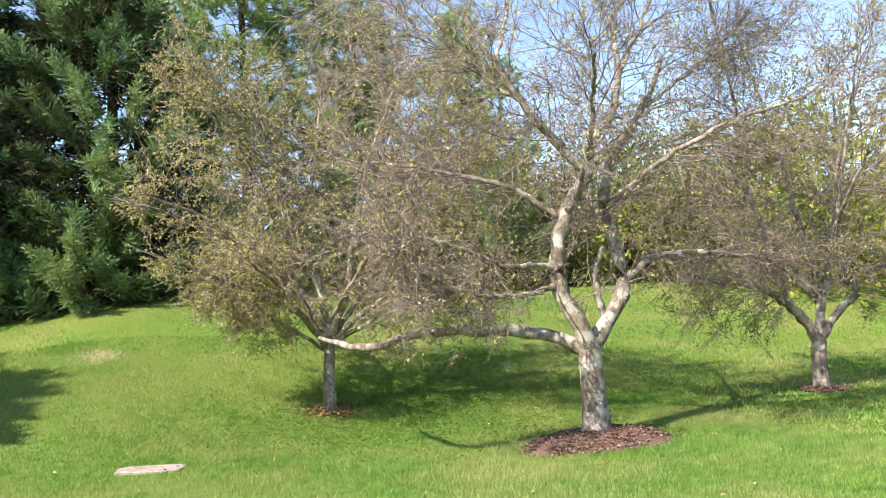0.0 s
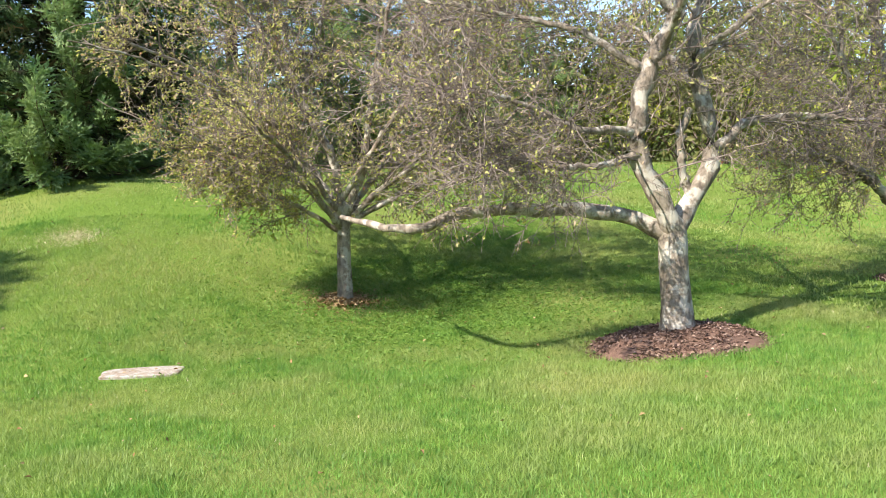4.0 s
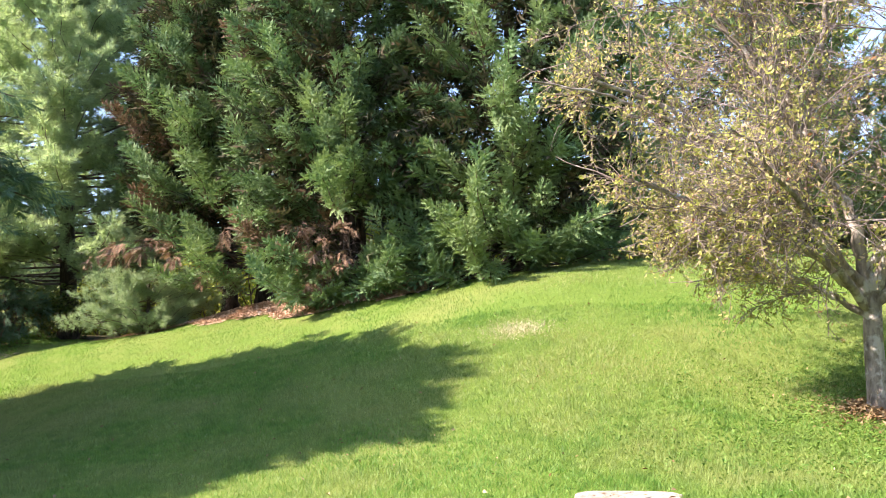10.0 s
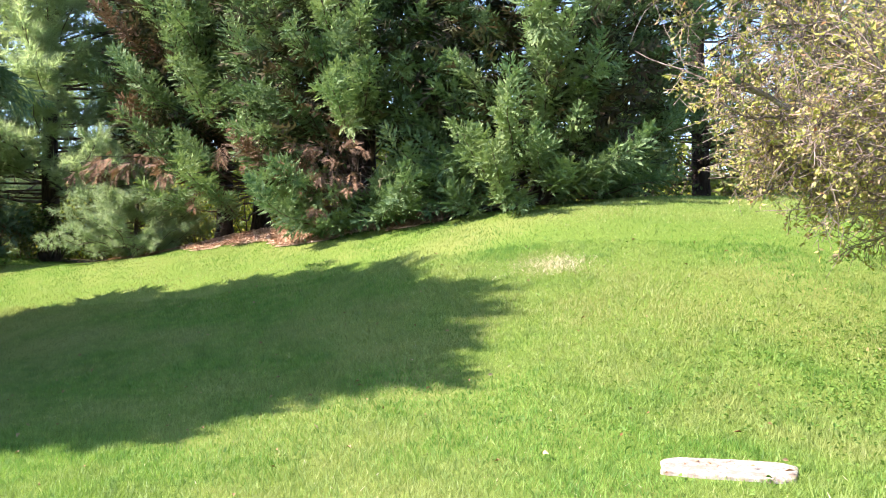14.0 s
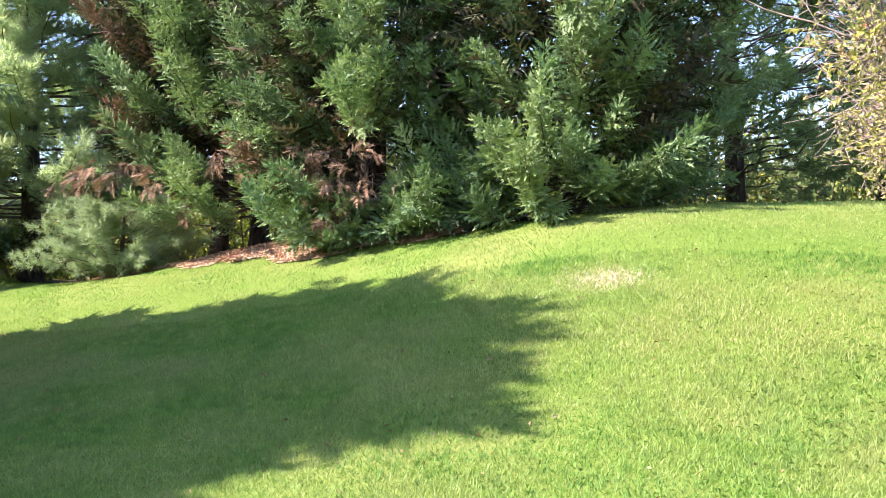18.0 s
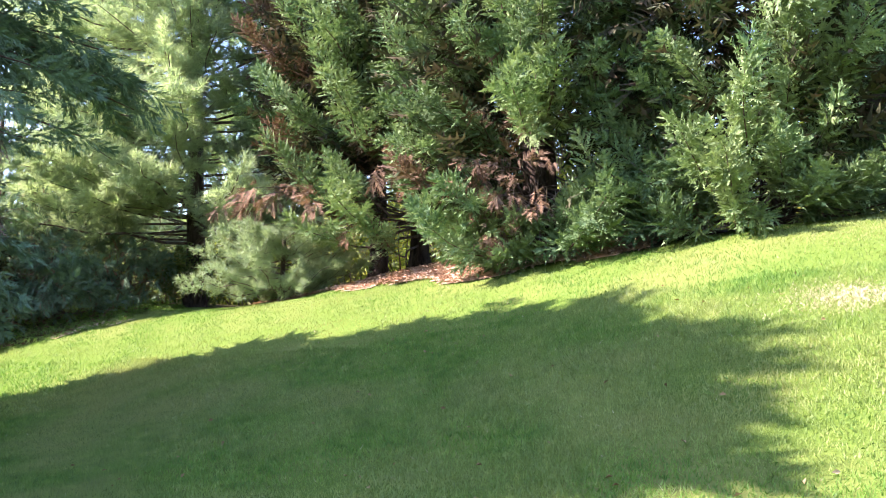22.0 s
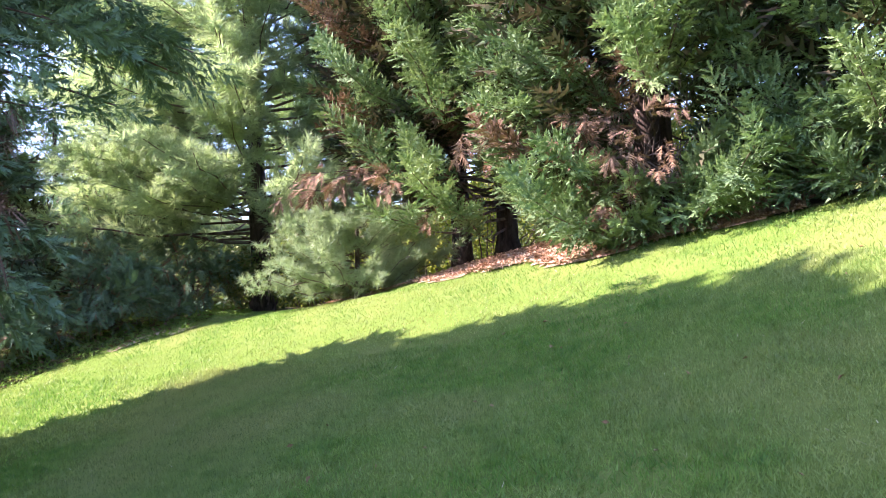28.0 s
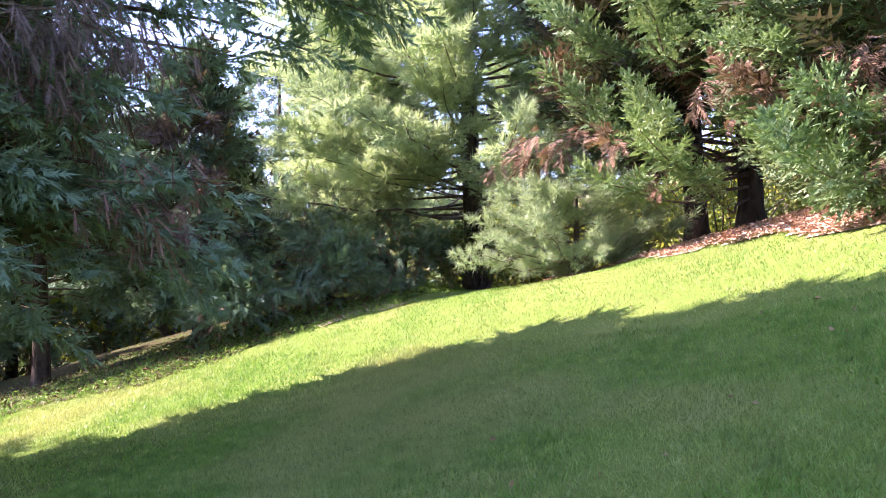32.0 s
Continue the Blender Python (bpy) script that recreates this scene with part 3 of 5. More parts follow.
def crabapple(at, limbs, crown_c, crown_r, trunk, r0, r1, per_limb, twigs_each, leaves, label):
    """A spreading crabapple: trunk, named limbs, then branches, twigs and small leaves."""
    root = tagged(new("crabapple_tree"), label, "tree", "crabapple trees on the lawn")
    root.location = (at[0], at[1], float(ground_z(at[0], at[1])))
    off = np.array(root.location)
    loc = lambda V: V - off  # noqa: E731
    part("trunk", trunk_mesh("trunk", [np.array(p) - off for p in trunk], r0, r1, M_CRABBARK, 16, 1.35, 0.05), root)
    ends, ways = [], []
    for pts, ra, rb, *some in limbs:
        count = some[0] if some else per_limb
        P = bent(pts, 22)
        P[1:-1] += rng.normal(0, 0.012, (20, 3))
        R = np.linspace(ra, rb, 22) * (1 + 0.1 * np.sin(np.arange(22) * 1.9))
        V, F = tubes(P[None], R[None], 10)
        part("limb", mesh_of("limb", loc(V), F, M_CRABBARK, True), root)
        t = np.sort(rng.uniform(0.22, 1.0, count))
        a, d = along(np.repeat(P[None], count, 0), t)
        ends.append(a)
        ways.append(sideways(d, rng.uniform(0.5, 1.25, count)))
    c, rr = np.array(crown_c), np.array(crown_r)
    A, D = np.concatenate(ends), np.concatenate(ways)
    out = unit((A - c) / rr)
    D = unit(D + 0.6 * out + np.array([0, 0, 0.15]))
    D[:, 2] = np.maximum(D[:, 2], -0.1)

    def fit_in(P, s):
        """Shoots that would leave the crown are cut shorter, each by its own measure."""
        reach = s * rng.uniform(0.72, 1.16, len(P))
        out_by = np.linalg.norm((P[:, -1] - c) / rr, axis=-1) / reach
        keep = np.clip(1.0 - 1.35 * (out_by - 1.0), 0.12, 1.0)
        return P[:, :1] + (P - P[:, :1]) * keep[:, None, None]

    P1 = fit_in(grown(A, D, rng.uniform(0.9, 2.3, len(A)), 9, 0.13, -0.015), 0.96)
    wood = [(P1, np.linspace(0.0095, 0.004, 9)[None] * rng.uniform(0.7, 1.3, (len(A), 1)), 5)]
    # second order
    k2 = 11
    S = np.repeat(P1, k2, 0)
    B, E = along(S, rng.uniform(0.2, 1.0, len(S)))
    ok = inside(B, c, rr * 1.2)
    B, E = B[ok], E[ok]
    P2 = fit_in(grown(B, sideways(E, rng.uniform(0.4, 1.2, len(B))) + [0, 0, 0.1], rng.uniform(0.35, 1.15, len(B)), 5, 0.2, -0.03), 1.0)
    wood.append((P2, np.linspace(0.0048, 0.0028, 5)[None] * rng.uniform(0.7, 1.3, (len(B), 1)), 3))
    S = np.repeat(P2, twigs_each, 0)
    B, E = along(S, rng.uniform(0.1, 1.0, len(S)))
    ok = inside(B, c, rr * 1.24)
    B, E = B[ok], E[ok]
    P3 = grown(B, sideways(E, rng.uniform(0.4, 1.3, len(B))), rng.uniform(0.06, 0.27, len(B)), 2, 0.3, 0.0)
    wood.append((P3, np.array([0.0034, 0.0022])[None] * rng.uniform(0.8, 1.25, (len(B), 1)), 3))
    for P, R in zip(P1, wood[0][1]):
        V, F = tubes(P[None], R[None], 5)
        part("branch", mesh_of("branch", loc(V), F, M_TWIG, True), root)
    V, F = joined([tubes(*w) for w in wood[1:]])
    part("twig_tangle", mesh_of("twig_tangle", loc(V), F, M_TWIG), root, "dense tangle of bare grey-brown twigs", "stuff")
    S = P3[rng.integers(0, len(P3), leaves)]
    B, E = along(S, rng.uniform(0.3, 1.0, leaves))
    V, F = by_kind(LEAVES, B, sideways(E, rng.uniform(0.3, 1.3, leaves)), around(leaves, 1.5), rng.uniform(0.026, 0.062, leaves))
    part("leafage", mesh_of("leafage", loc(V), F, M_CRABLEAF), root, "sparse small yellow-green leaves", "stuff")
    return root


def conifer_profile(u):
    """Crown radius, as a share of the widest, at a share u of the height."""
    return np.interp(u, [0, 0.08, 0.25, 0.45, 0.75, 0.93, 1.0], [0.55, 0.72, 0.98, 1.0, 0.6, 0.25, 0.03])


def boughs(root, off, feet, tips, sprays_each, templates, mat, twig_mat, size, spread, droop, name="foliage", label="", inner=0.45, dead=0.0, fan=0.8, clump=8, heads=0.45):
    """Limbs from feet to tips, and sprays fanned along their outer part."""
    k, n = len(tips), 7
    u = np.linspace(0, 1, n)[None, :, None]
    P = feet[:, None] * (1 - u) + tips[:, None] * u
    P[:, :, 2] += (np.sin(u[..., 0] * np.pi) * rng.uniform(-0.25, 0.35, (k, 1)))
    P[:, 1:-1] += rng.normal(0, 0.09, (k, n - 2, 3))
    L = np.linalg.norm(tips - feet, axis=1)
    R = np.linspace(1, 0.25, n)[None] * (0.006 + 0.0055 * L)[:, None]
    near = np.argsort(P[:, -1, 2])[:30]
    for i in near:
        V, F = tubes(P[i:i + 1], R[i:i + 1], 6)
        part("limb", mesh_of("limb", V - off, F, M_CONTWIG, True), root)
    rest = np.setdiff1d(np.arange(k), near)
    V, F = tubes(P[rest], R[rest], 4)
    limb = (V - off, F)
    # plumes: each a tapering cluster of sprays with one main direction
    S = np.repeat(P, max(1, round(sprays_each / clump)), 0)
    t = np.where(rng.random(len(S)) < heads, 1 - 0.2 * rng.random(len(S)), inner + (1 - inner) * np.sqrt(rng.random(len(S))))
    B, E = along(S, t)
    B = B + around(len(S), 0.7) * (spread * rng.random(len(S)) ** 0.6)[:, None]
    main = unit(E + rng.normal(0, fan * 0.5, E.shape) + np.array([0, 0, 0.4 - droop]))
    long = size * rng.uniform(0.8, 1.7, len(S))
    B, main, long, t = (np.repeat(a, clump, 0) for a in (B, main, long, t))
    u = rng.random(len(B))
    away = unit(np.cross(main, rng.normal(size=main.shape)))
    B = B + main * (long * u)[:, None] + away * (size * 0.3 * (1 - 0.7 * u) * rng.random(len(u)))[:, None]
    out = unit(main + away * (0.75 - 0.45 * u)[:, None] + rng.normal(0, 0.12, main.shape) + np.array([0, 0, -0.25 * droop]))
    up = unit(np.array([0, 0, 1.0]) + rng.normal(0, 0.6, main.shape))
    s = rng.uniform(0.75, 1.2, len(B)) * size * (1.1 - 0.45 * u)
    lift = B[:, 2] - np.asarray(ground_z(B[:, 0], B[:, 1]))
    keep = lift > 0.12
    B, out, up, s, t = B[keep], out[keep], up[keep], s[keep], t[keep]
    gone = rng.random(len(B)) < dead * np.clip(1.6 - 1.6 * (t - inner) / (1 - inner), 0.1, 1)
    V, F = by_kind(templates, B[~gone], out[~gone], up[~gone], s[~gone])
    part(name, mesh_of(name, V - off, F, mat), root, label, "stuff")
    if gone.any():
        V, F = by_kind(templates, B[gone], out[gone] + np.array([0, 0, -0.5]), up[gone], s[gone] * 0.9)
        part("dead_foliage", mesh_of("dead_foliage", V - off, F, M_DEAD), root, "brown dead inner foliage", "stuff")
    return limb


core_templates = FAR_SPRAYS


def conifer(kind, x, y, height, radius, low, n, each, templates, mat, size, label, trunk_r=0.22, droop=0.0, rise=0.5, spread=0.3, dead=0.12,
            face=-1.6, seen_to=7.5, needles="green feathery sprays", group="conifers behind the lawn", profile=None, fan=0.8, inner=0.45, core=0):
    """A conifer of trunk, limbs and foliage, as the farther ones are."""
    root = tagged(new(kind), label, "tree", group)
    z0 = float(ground_z(x, y))
    root.location = (x, y, z0)
    off = np.array([x, y, z0])
    lean = rng.normal(0, 0.15, 2)
    pts = [(0, 0, -0.1), (lean[0] * 0.4, lean[1] * 0.4, height * 0.3), (lean[0], lean[1], height * 0.97)]
    part("trunk", trunk_mesh("trunk", pts, trunk_r, 0.03, M_CONBARK, 14, 1.4, 0.07), root)
    # heights: most where the walk can see them
    hz = low + (height - low) * rng.random(n)
    lower = rng.random(n) < 0.8
    hz[lower] = low + (min(seen_to, height) - low) * rng.random(lower.sum())
    ang = rng.uniform(-np.pi, np.pi, n)
    ang = np.where(rng.random(n) < 0.45, face + rng.normal(0, 0.9, n), np.where(rng.random(n) < 0.75, face + rng.uniform(-2.2, 2.2, n), ang))
    prof = conifer_profile if profile is None else profile
    rad = radius * prof(hz / height) * np.where(rng.random(n) < 0.22, rng.uniform(0.25, 0.6, n), 0.62 + 0.42 * np.sqrt(rng.random(n)))
    tips = np.stack([x + np.cos(ang) * rad, y + np.sin(ang) * rad, z0 + hz], -1)
    feet = np.stack([x + np.cos(ang) * 0.05, y + np.sin(ang) * 0.05, z0 + np.maximum(max(0.15, low * 0.8), hz - rise * rad + rng.normal(0, 0.1, n))], -1)
    limbs = [boughs(root, off, feet, tips, each, templates, mat, M_CONTWIG, size, spread, droop, "foliage", needles, inner, dead, fan)]
    if core:
        hz = low + 0.6 + (min(seen_to + 1.0, height * 0.85) - low) * rng.random(core)
        ang = face + rng.uniform(-2.4, 2.4, core)
        rad = radius * prof(hz / height) * rng.uniform(0.2, 0.55, core)
        tips = np.stack([x + np.cos(ang) * rad, y + np.sin(ang) * rad, z0 + hz], -1)
        feet = np.stack([np.full(core, x), np.full(core, y), z0 + hz - 0.2], -1)
        limbs.append(boughs(root, off, feet, tips, 30, core_templates, mat, M_CONTWIG, size * 1.7, 0.45, droop, "inner_foliage", needles, 0.1, dead, fan))
    V, F = joined(limbs)
    if len(V):
        part("limb_work", mesh_of("limb_work", V, F, M_CONTWIG, True), root, "dark thin limbs", "stuff")
    return root


def clad(P, per, templates, size, inner, fan, lift):
    """Plumes on the outer part of one limb P (n, 3): one at its end, the others to either side; vertices and triangles."""
    t = np.r_[1.0, 1 - (1 - inner) * (np.arange(1, per) + rng.uniform(-0.4, 0.4, per - 1)) / per]
    B, E = along(np.repeat(P[None], per, 0), t)
    turn = np.where(np.arange(per) % 2, 1, -1) * rng.uniform(0.35, 1.0, per) * fan
    turn[0] = rng.normal(0, 0.15)
    c, s_ = np.cos(turn), np.sin(turn)
    D = np.stack([E[:, 0] * c - E[:, 1] * s_, E[:, 0] * s_ + E[:, 1] * c, E[:, 2] + lift + rng.normal(0, 0.4, per)], -1)
    up = unit(np.array([0, 0, 1.0]) + rng.normal(0, 0.4, (per, 3)))
    long = size * rng.uniform(0.75, 1.2, per)
    B = B - unit(D) * (long * 0.35)[:, None]
    g = ground_z(B[:, 0], B[:, 1])
    B[:, 2] = np.maximum(B[:, 2], g + 0.16)
    V, F = by_kind(templates, B, D, up, long)
    return V, F


def leafy_limbs(root, off, feet, tips, per, templates, mat, size, inner=0.4, fan=1.0, lift=0.3, bow=0.15, name="bough", label="", dead=0.0, dead_mat=None):
    """Limbs that leave the trunk at feet and end at tips, each with a bough of foliage of its own."""
    k, n = len(tips), 7
    u = np.linspace(0, 1, n)[None, :, None]
    P = feet[:, None] * (1 - u) + tips[:, None] * u
    P[:, :, 2] -= np.sin(u[..., 0] * np.pi) * bow * np.linalg.norm(tips - feet, axis=1)[:, None] * rng.uniform(0.3, 1.3, (k, 1))
    P[:, 1:-1] += rng.normal(0, 0.05, (k, n - 2, 3))
    R = np.linspace(1, 0.2, n)[None] * (0.008 + 0.007 * np.linalg.norm(tips - feet, axis=1))[:, None]
    counts = per if np.ndim(per) else np.full(k, per)
    for i in range(k):
        V, F = tubes(P[i:i + 1], R[i:i + 1], 5)
        part("limb", mesh_of("limb", V - off, F, M_CONTWIG, True), root)
        V, F = clad(P[i], int(counts[i]), templates, size, inner, fan, lift)
        gone = dead_mat is not None and rng.random() < dead
        part("dead_bough" if gone else name, mesh_of(name, V - off, F, dead_mat if gone else mat), root, "browned dead foliage" if gone else label)


def plumed_conifer(kind, x, y, height, radius, low, n, per, templates, mat, size, label, trunk_r=0.22, lift=0.1, rise=0.2, dead=0.08, extra=(), face=-1.6, half=2.0, stems=1,
                   seen_to=9.0, needles="", group="conifers behind the lawn", profile=None, inner=0.4, fan=1.0, core=60, bow=0.15, core_mat=None, lobes=0.12, skirt=0, dead_mat=None, shift=(0.0, 0.0), keep=None):
    """A conifer whose limbs each carry a bough of feathery plumes, dense on the side that faces the lawn."""
    root = tagged(new(kind), label, "tree", group)
    z0 = float(ground_z(x, y))
    root.location = (x, y, z0)
    off = np.array([x, y, z0])
    for s in range(stems):
        dx, dy = (0, 0) if s == 0 else rng.normal(0, 0.25, 2)
        lean = rng.normal(0, 0.15, 2)
        pts = [(dx, dy, -0.1), (dx + lean[0] * 0.4, dy + lean[1] * 0.4, height * 0.3), (dx * 0.5 + lean[0], dy * 0.5 + lean[1], height * 0.97)]
        part("trunk", trunk_mesh("trunk", pts, trunk_r * (1 if s == 0 else 0.6), 0.03, M_CONBARK, 14, 1.4, 0.07), root)
    prof = conifer_profile if profile is None else profile
    i = np.arange(n)
    top = i % 7 == 6
    hz = np.where(top, rng.uniform(min(seen_to, height * 0.9), height, n), low + (min(seen_to, height) - low) * (i + rng.random(n)) / n)
    hz[:skirt] = low + rng.uniform(0.05, 1.0, skirt)
    ang = face + half * (2 * ((i * 0.618 + rng.uniform(0, 0.12, n)) % 1) - 1)
    ang = np.where(i % 9 == 4, rng.uniform(-np.pi, np.pi, n), ang)
    rad = radius * prof(hz / height) * (0.68 + 0.34 * rng.random(n)) * (1 + lobes * np.sin(3 * ang + 1.3 * hz))
    rad[:skirt] = radius * rng.uniform(0.6, 1.0, skirt)
    tips = np.stack([x + np.cos(ang) * rad, y + np.sin(ang) * rad, z0 + hz], -1)
    feet = np.stack([x + np.cos(ang) * 0.05, y + np.sin(ang) * 0.05, z0 + np.clip(hz - rise * rad + rng.normal(0, 0.1, n), 0.25, height * 0.95)], -1)
    tips[:, :2] += shift
    tips[:, 2] = np.maximum(tips[:, 2], ground_z(tips[:, 0], tips[:, 1]) + 0.3)
    if keep is not None:
        ok = keep(tips)
        feet, tips, top = feet[ok], tips[ok], top[ok]
    leafy_limbs(root, off, feet, tips, np.where(top, max(3, per // 2), per), templates, mat, size, inner, fan, lift, bow, "bough", needles, dead, dead_mat)
    if len(extra):
        feet, tips = np.array([e[0] for e in extra]), np.array([e[1] for e in extra])
        leafy_limbs(root, off, feet, tips, np.array([e[2] for e in extra]), templates, mat, size, 0.55, fan, lift, bow, "bough", needles)
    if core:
        # inner sprays round the trunk, the crown's inner shade put into their colour
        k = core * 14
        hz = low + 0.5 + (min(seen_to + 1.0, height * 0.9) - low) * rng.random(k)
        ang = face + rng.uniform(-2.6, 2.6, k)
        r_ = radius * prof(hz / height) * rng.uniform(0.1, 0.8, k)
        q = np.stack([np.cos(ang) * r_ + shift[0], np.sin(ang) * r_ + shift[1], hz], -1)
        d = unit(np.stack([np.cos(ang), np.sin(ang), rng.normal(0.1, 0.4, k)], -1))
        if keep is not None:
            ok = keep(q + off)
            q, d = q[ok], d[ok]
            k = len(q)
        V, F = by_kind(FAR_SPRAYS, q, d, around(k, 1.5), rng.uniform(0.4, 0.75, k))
        part("inner_foliage", mesh_of("inner_foliage", V, F, core_mat or mat), root, "inner sprays coloured dark for shade inside the crown, and dead twigs", "stuff")
    return root


# ---- crabapples on the lawn ----
crabapple((1.0, 11.5), [
    ([(1.03, 11.5, 1.5), (0.5, 11.3, 2.1), (-0.3, 10.8, 2.5), (-1.2, 10.2, 2.9)], 0.06, 0.02),
    ([(1.03, 11.5, 1.55), (0.95, 11.4, 2.4), (0.5, 11.6, 3.4), (0.1, 11.8, 4.6)], 0.075, 0.025),
    ([(1.05, 11.5, 1.6), (1.35, 11.35, 2.3), (1.5, 11.2, 3.3), (1.7, 11.0, 4.5)], 0.07, 0.025),
    ([(1.05, 11.5, 1.5), (1.5, 11.3, 1.95), (2.2, 11.1, 2.4), (3.2, 10.9, 2.8)], 0.055, 0.02),
    ([(1.0, 11.5, 1.45), (0.6, 10.9, 2.0), (0.3, 10.1, 2.5), (-0.1, 9.3, 2.8)], 0.05, 0.018),
    ([(1.05, 11.5, 1.55), (0.7, 12.2, 2.3), (0.2, 12.9, 3.0), (-0.3, 13.6, 3.4)], 0.055, 0.02),
    ([(1.05, 11.5, 1.55), (1.7, 12.0, 2.4), (2.3, 12.6, 3.2), (2.8, 13.1, 3.7)], 0.055, 0.02),
    ([(1.0, 11.5, 1.4), (0.4, 11.6, 1.8), (-0.2, 11.4, 2.15), (-0.9, 11.1, 2.45)], 0.04, 0.014),
    ([(1.0, 11.45, 1.6), (0.2, 11.0, 2.9), (-0.8, 10.4, 3.6), (-1.6, 9.7, 3.9)], 0.05, 0.018),
    ([(1.05, 11.5, 1.9), (1.6, 10.8, 2.8), (2.2, 10.2, 3.5), (2.8, 9.8, 4.0)], 0.045, 0.018),
    ([(0.95, 11.45, 2.4), (0.3, 11.1, 3.7), (-0.4, 10.9, 4.9), (-0.9, 10.8, 5.8)], 0.045, 0.016),
    ([(1.05, 11.5, 1.5), (1.9, 11.3, 1.95), (2.9, 11.2, 2.3), (3.9, 11.1, 2.6)], 0.05, 0.018),
    ([(0.2, 10.9, 2.9), (-0.7, 10.2, 3.4), (-1.5, 9.5, 3.7), (-2.1, 9.2, 3.8)], 0.03, 0.008, 5),
    ([(0.5, 11.6, 3.3), (0.3, 11.4, 4.6), (-0.2, 11.3, 6.0)], 0.04, 0.015),
    ([(1.5, 11.2, 3.2), (1.8, 10.8, 4.6), (2.3, 10.5, 5.8)], 0.04, 0.015),
    ([(1.5, 11.2, 3.3), (2.8, 11.0, 4.2), (3.9, 10.9, 4.8)], 0.04, 0.015),
    ([(0.5, 11.6, 3.3), (0.9, 11.8, 4.6), (1.1, 11.9, 6.2)], 0.045, 0.016),
    ([(1.5, 11.2, 3.2), (2.2, 11.4, 4.3), (2.7, 11.5, 5.5)], 0.045, 0.016)],
    (1.95, 11.3, 4.85), (3.6, 3.3, 3.15), [(1.0, 11.5, 0.2), (1.01, 11.5, 0.98), (1.05, 11.5, 1.57), (1.05, 11.5, 1.9)], 0.115, 0.085, 14, 7, 60000,
    "small crabapple with a straight trunk and a dense bare crown")

crabapple((4.43, 7.68), [
    ([(4.42, 7.7, 1.28), (4.2, 7.75, 1.45), (3.6, 7.8, 1.62), (2.9, 7.8, 1.66), (2.19, 7.77, 1.71), (1.75, 7.55, 1.58), (1.41, 7.4, 1.5), (1.05, 8.2, 1.6), (0.86, 8.86, 1.66)], 0.1, 0.026, 1),
    ([(4.42, 7.65, 1.35), (4.28, 7.6, 1.66), (4.05, 7.6, 2.03), (3.96, 7.6, 2.39), (4.11, 7.6, 3.02), (4.28, 7.6, 3.38), (4.51, 7.6, 3.73)], 0.125, 0.085, 5),
    ([(4.51, 7.6, 3.7), (4.18, 7.6, 4.03), (3.56, 7.5, 4.74), (3.29, 7.4, 5.14), (2.8, 7.2, 5.8)], 0.075, 0.03),
    ([(4.51, 7.62, 3.7), (4.6, 7.7, 4.12), (5.0, 7.75, 4.55), (5.15, 7.8, 5.14), (5.1, 7.9, 6.0)], 0.075, 0.03),
    ([(4.45, 7.72, 1.35), (4.66, 7.85, 1.56), (4.97, 7.9, 1.92), (5.1, 7.9, 2.21), (4.91, 7.9, 2.74), (4.87, 7.9, 3.18), (4.83, 7.95, 3.78), (5.21, 8.0, 4.22), (5.63, 8.1, 4.74), (6.0, 8.3, 5.5)], 0.12, 0.035, 11),
    ([(4.75, 7.9, 1.7), (4.62, 7.85, 2.1), (4.6, 7.85, 2.4), (4.75, 7.85, 2.7)], 0.055, 0.04, 1),
    ([(5.07, 7.9, 2.25), (5.4, 7.85, 2.56), (6.02, 7.8, 2.58), (6.56, 7.7, 2.54), (7.3, 7.6, 2.4)], 0.06, 0.025),
    ([(4.0, 7.6, 2.2), (3.58, 7.45, 2.1), (3.09, 7.3, 2.08), (2.4, 7.1, 2.2)], 0.045, 0.02),
    ([(3.97, 7.6, 2.45), (3.6, 7.4, 2.5), (3.3, 7.3, 2.42), (2.6, 7.0, 2.7), (1.9, 6.8, 2.9)], 0.045, 0.02),
    ([(4.15, 7.6, 3.1), (3.5, 7.9, 3.6), (2.6, 8.3, 3.9), (1.7, 8.6, 4.1)], 0.045, 0.02),
    ([(4.9, 7.9, 2.9), (5.0, 8.8, 3.4), (5.1, 9.8, 3.9), (5.3, 10.7, 4.2)], 0.05, 0.02),
    ([(4.3, 7.6, 3.3), (4.3, 6.8, 3.9), (4.1, 6.0, 4.3), (3.9, 5.3, 4.6)], 0.045, 0.02),
    ([(4.9, 7.9, 3.3), (5.6, 7.4, 3.9), (6.5, 7.0, 4.3), (7.3, 6.8, 4.5)], 0.045, 0.02),
    ([(3.29, 7.4, 5.14), (3.6, 7.6, 6.2), (3.9, 7.7, 7.2)], 0.03, 0.012), ([(5.15, 7.8, 5.14), (5.7, 7.8, 6.2), (6.2, 7.9, 7.0)], 0.03, 0.012),
    ([(5.63, 8.1, 4.74), (6.6, 8.3, 5.4), (7.5, 8.5, 6.2)], 0.03, 0.012), ([(3.56, 7.5, 4.74), (2.6, 7.6, 5.4), (1.9, 7.7, 6.2)], 0.03, 0.012)],
    (4.4, 8.0, 5.0), (4.5, 3.7, 3.6), [(4.43, 7.68, 0.2), (4.41, 7.66, 0.88), (4.41, 7.67, 1.35), (4.44, 7.7, 1.55)], 0.17, 0.15, 15, 9, 15000,
    "old crabapple with thick pale trunk and one long horizontal limb")

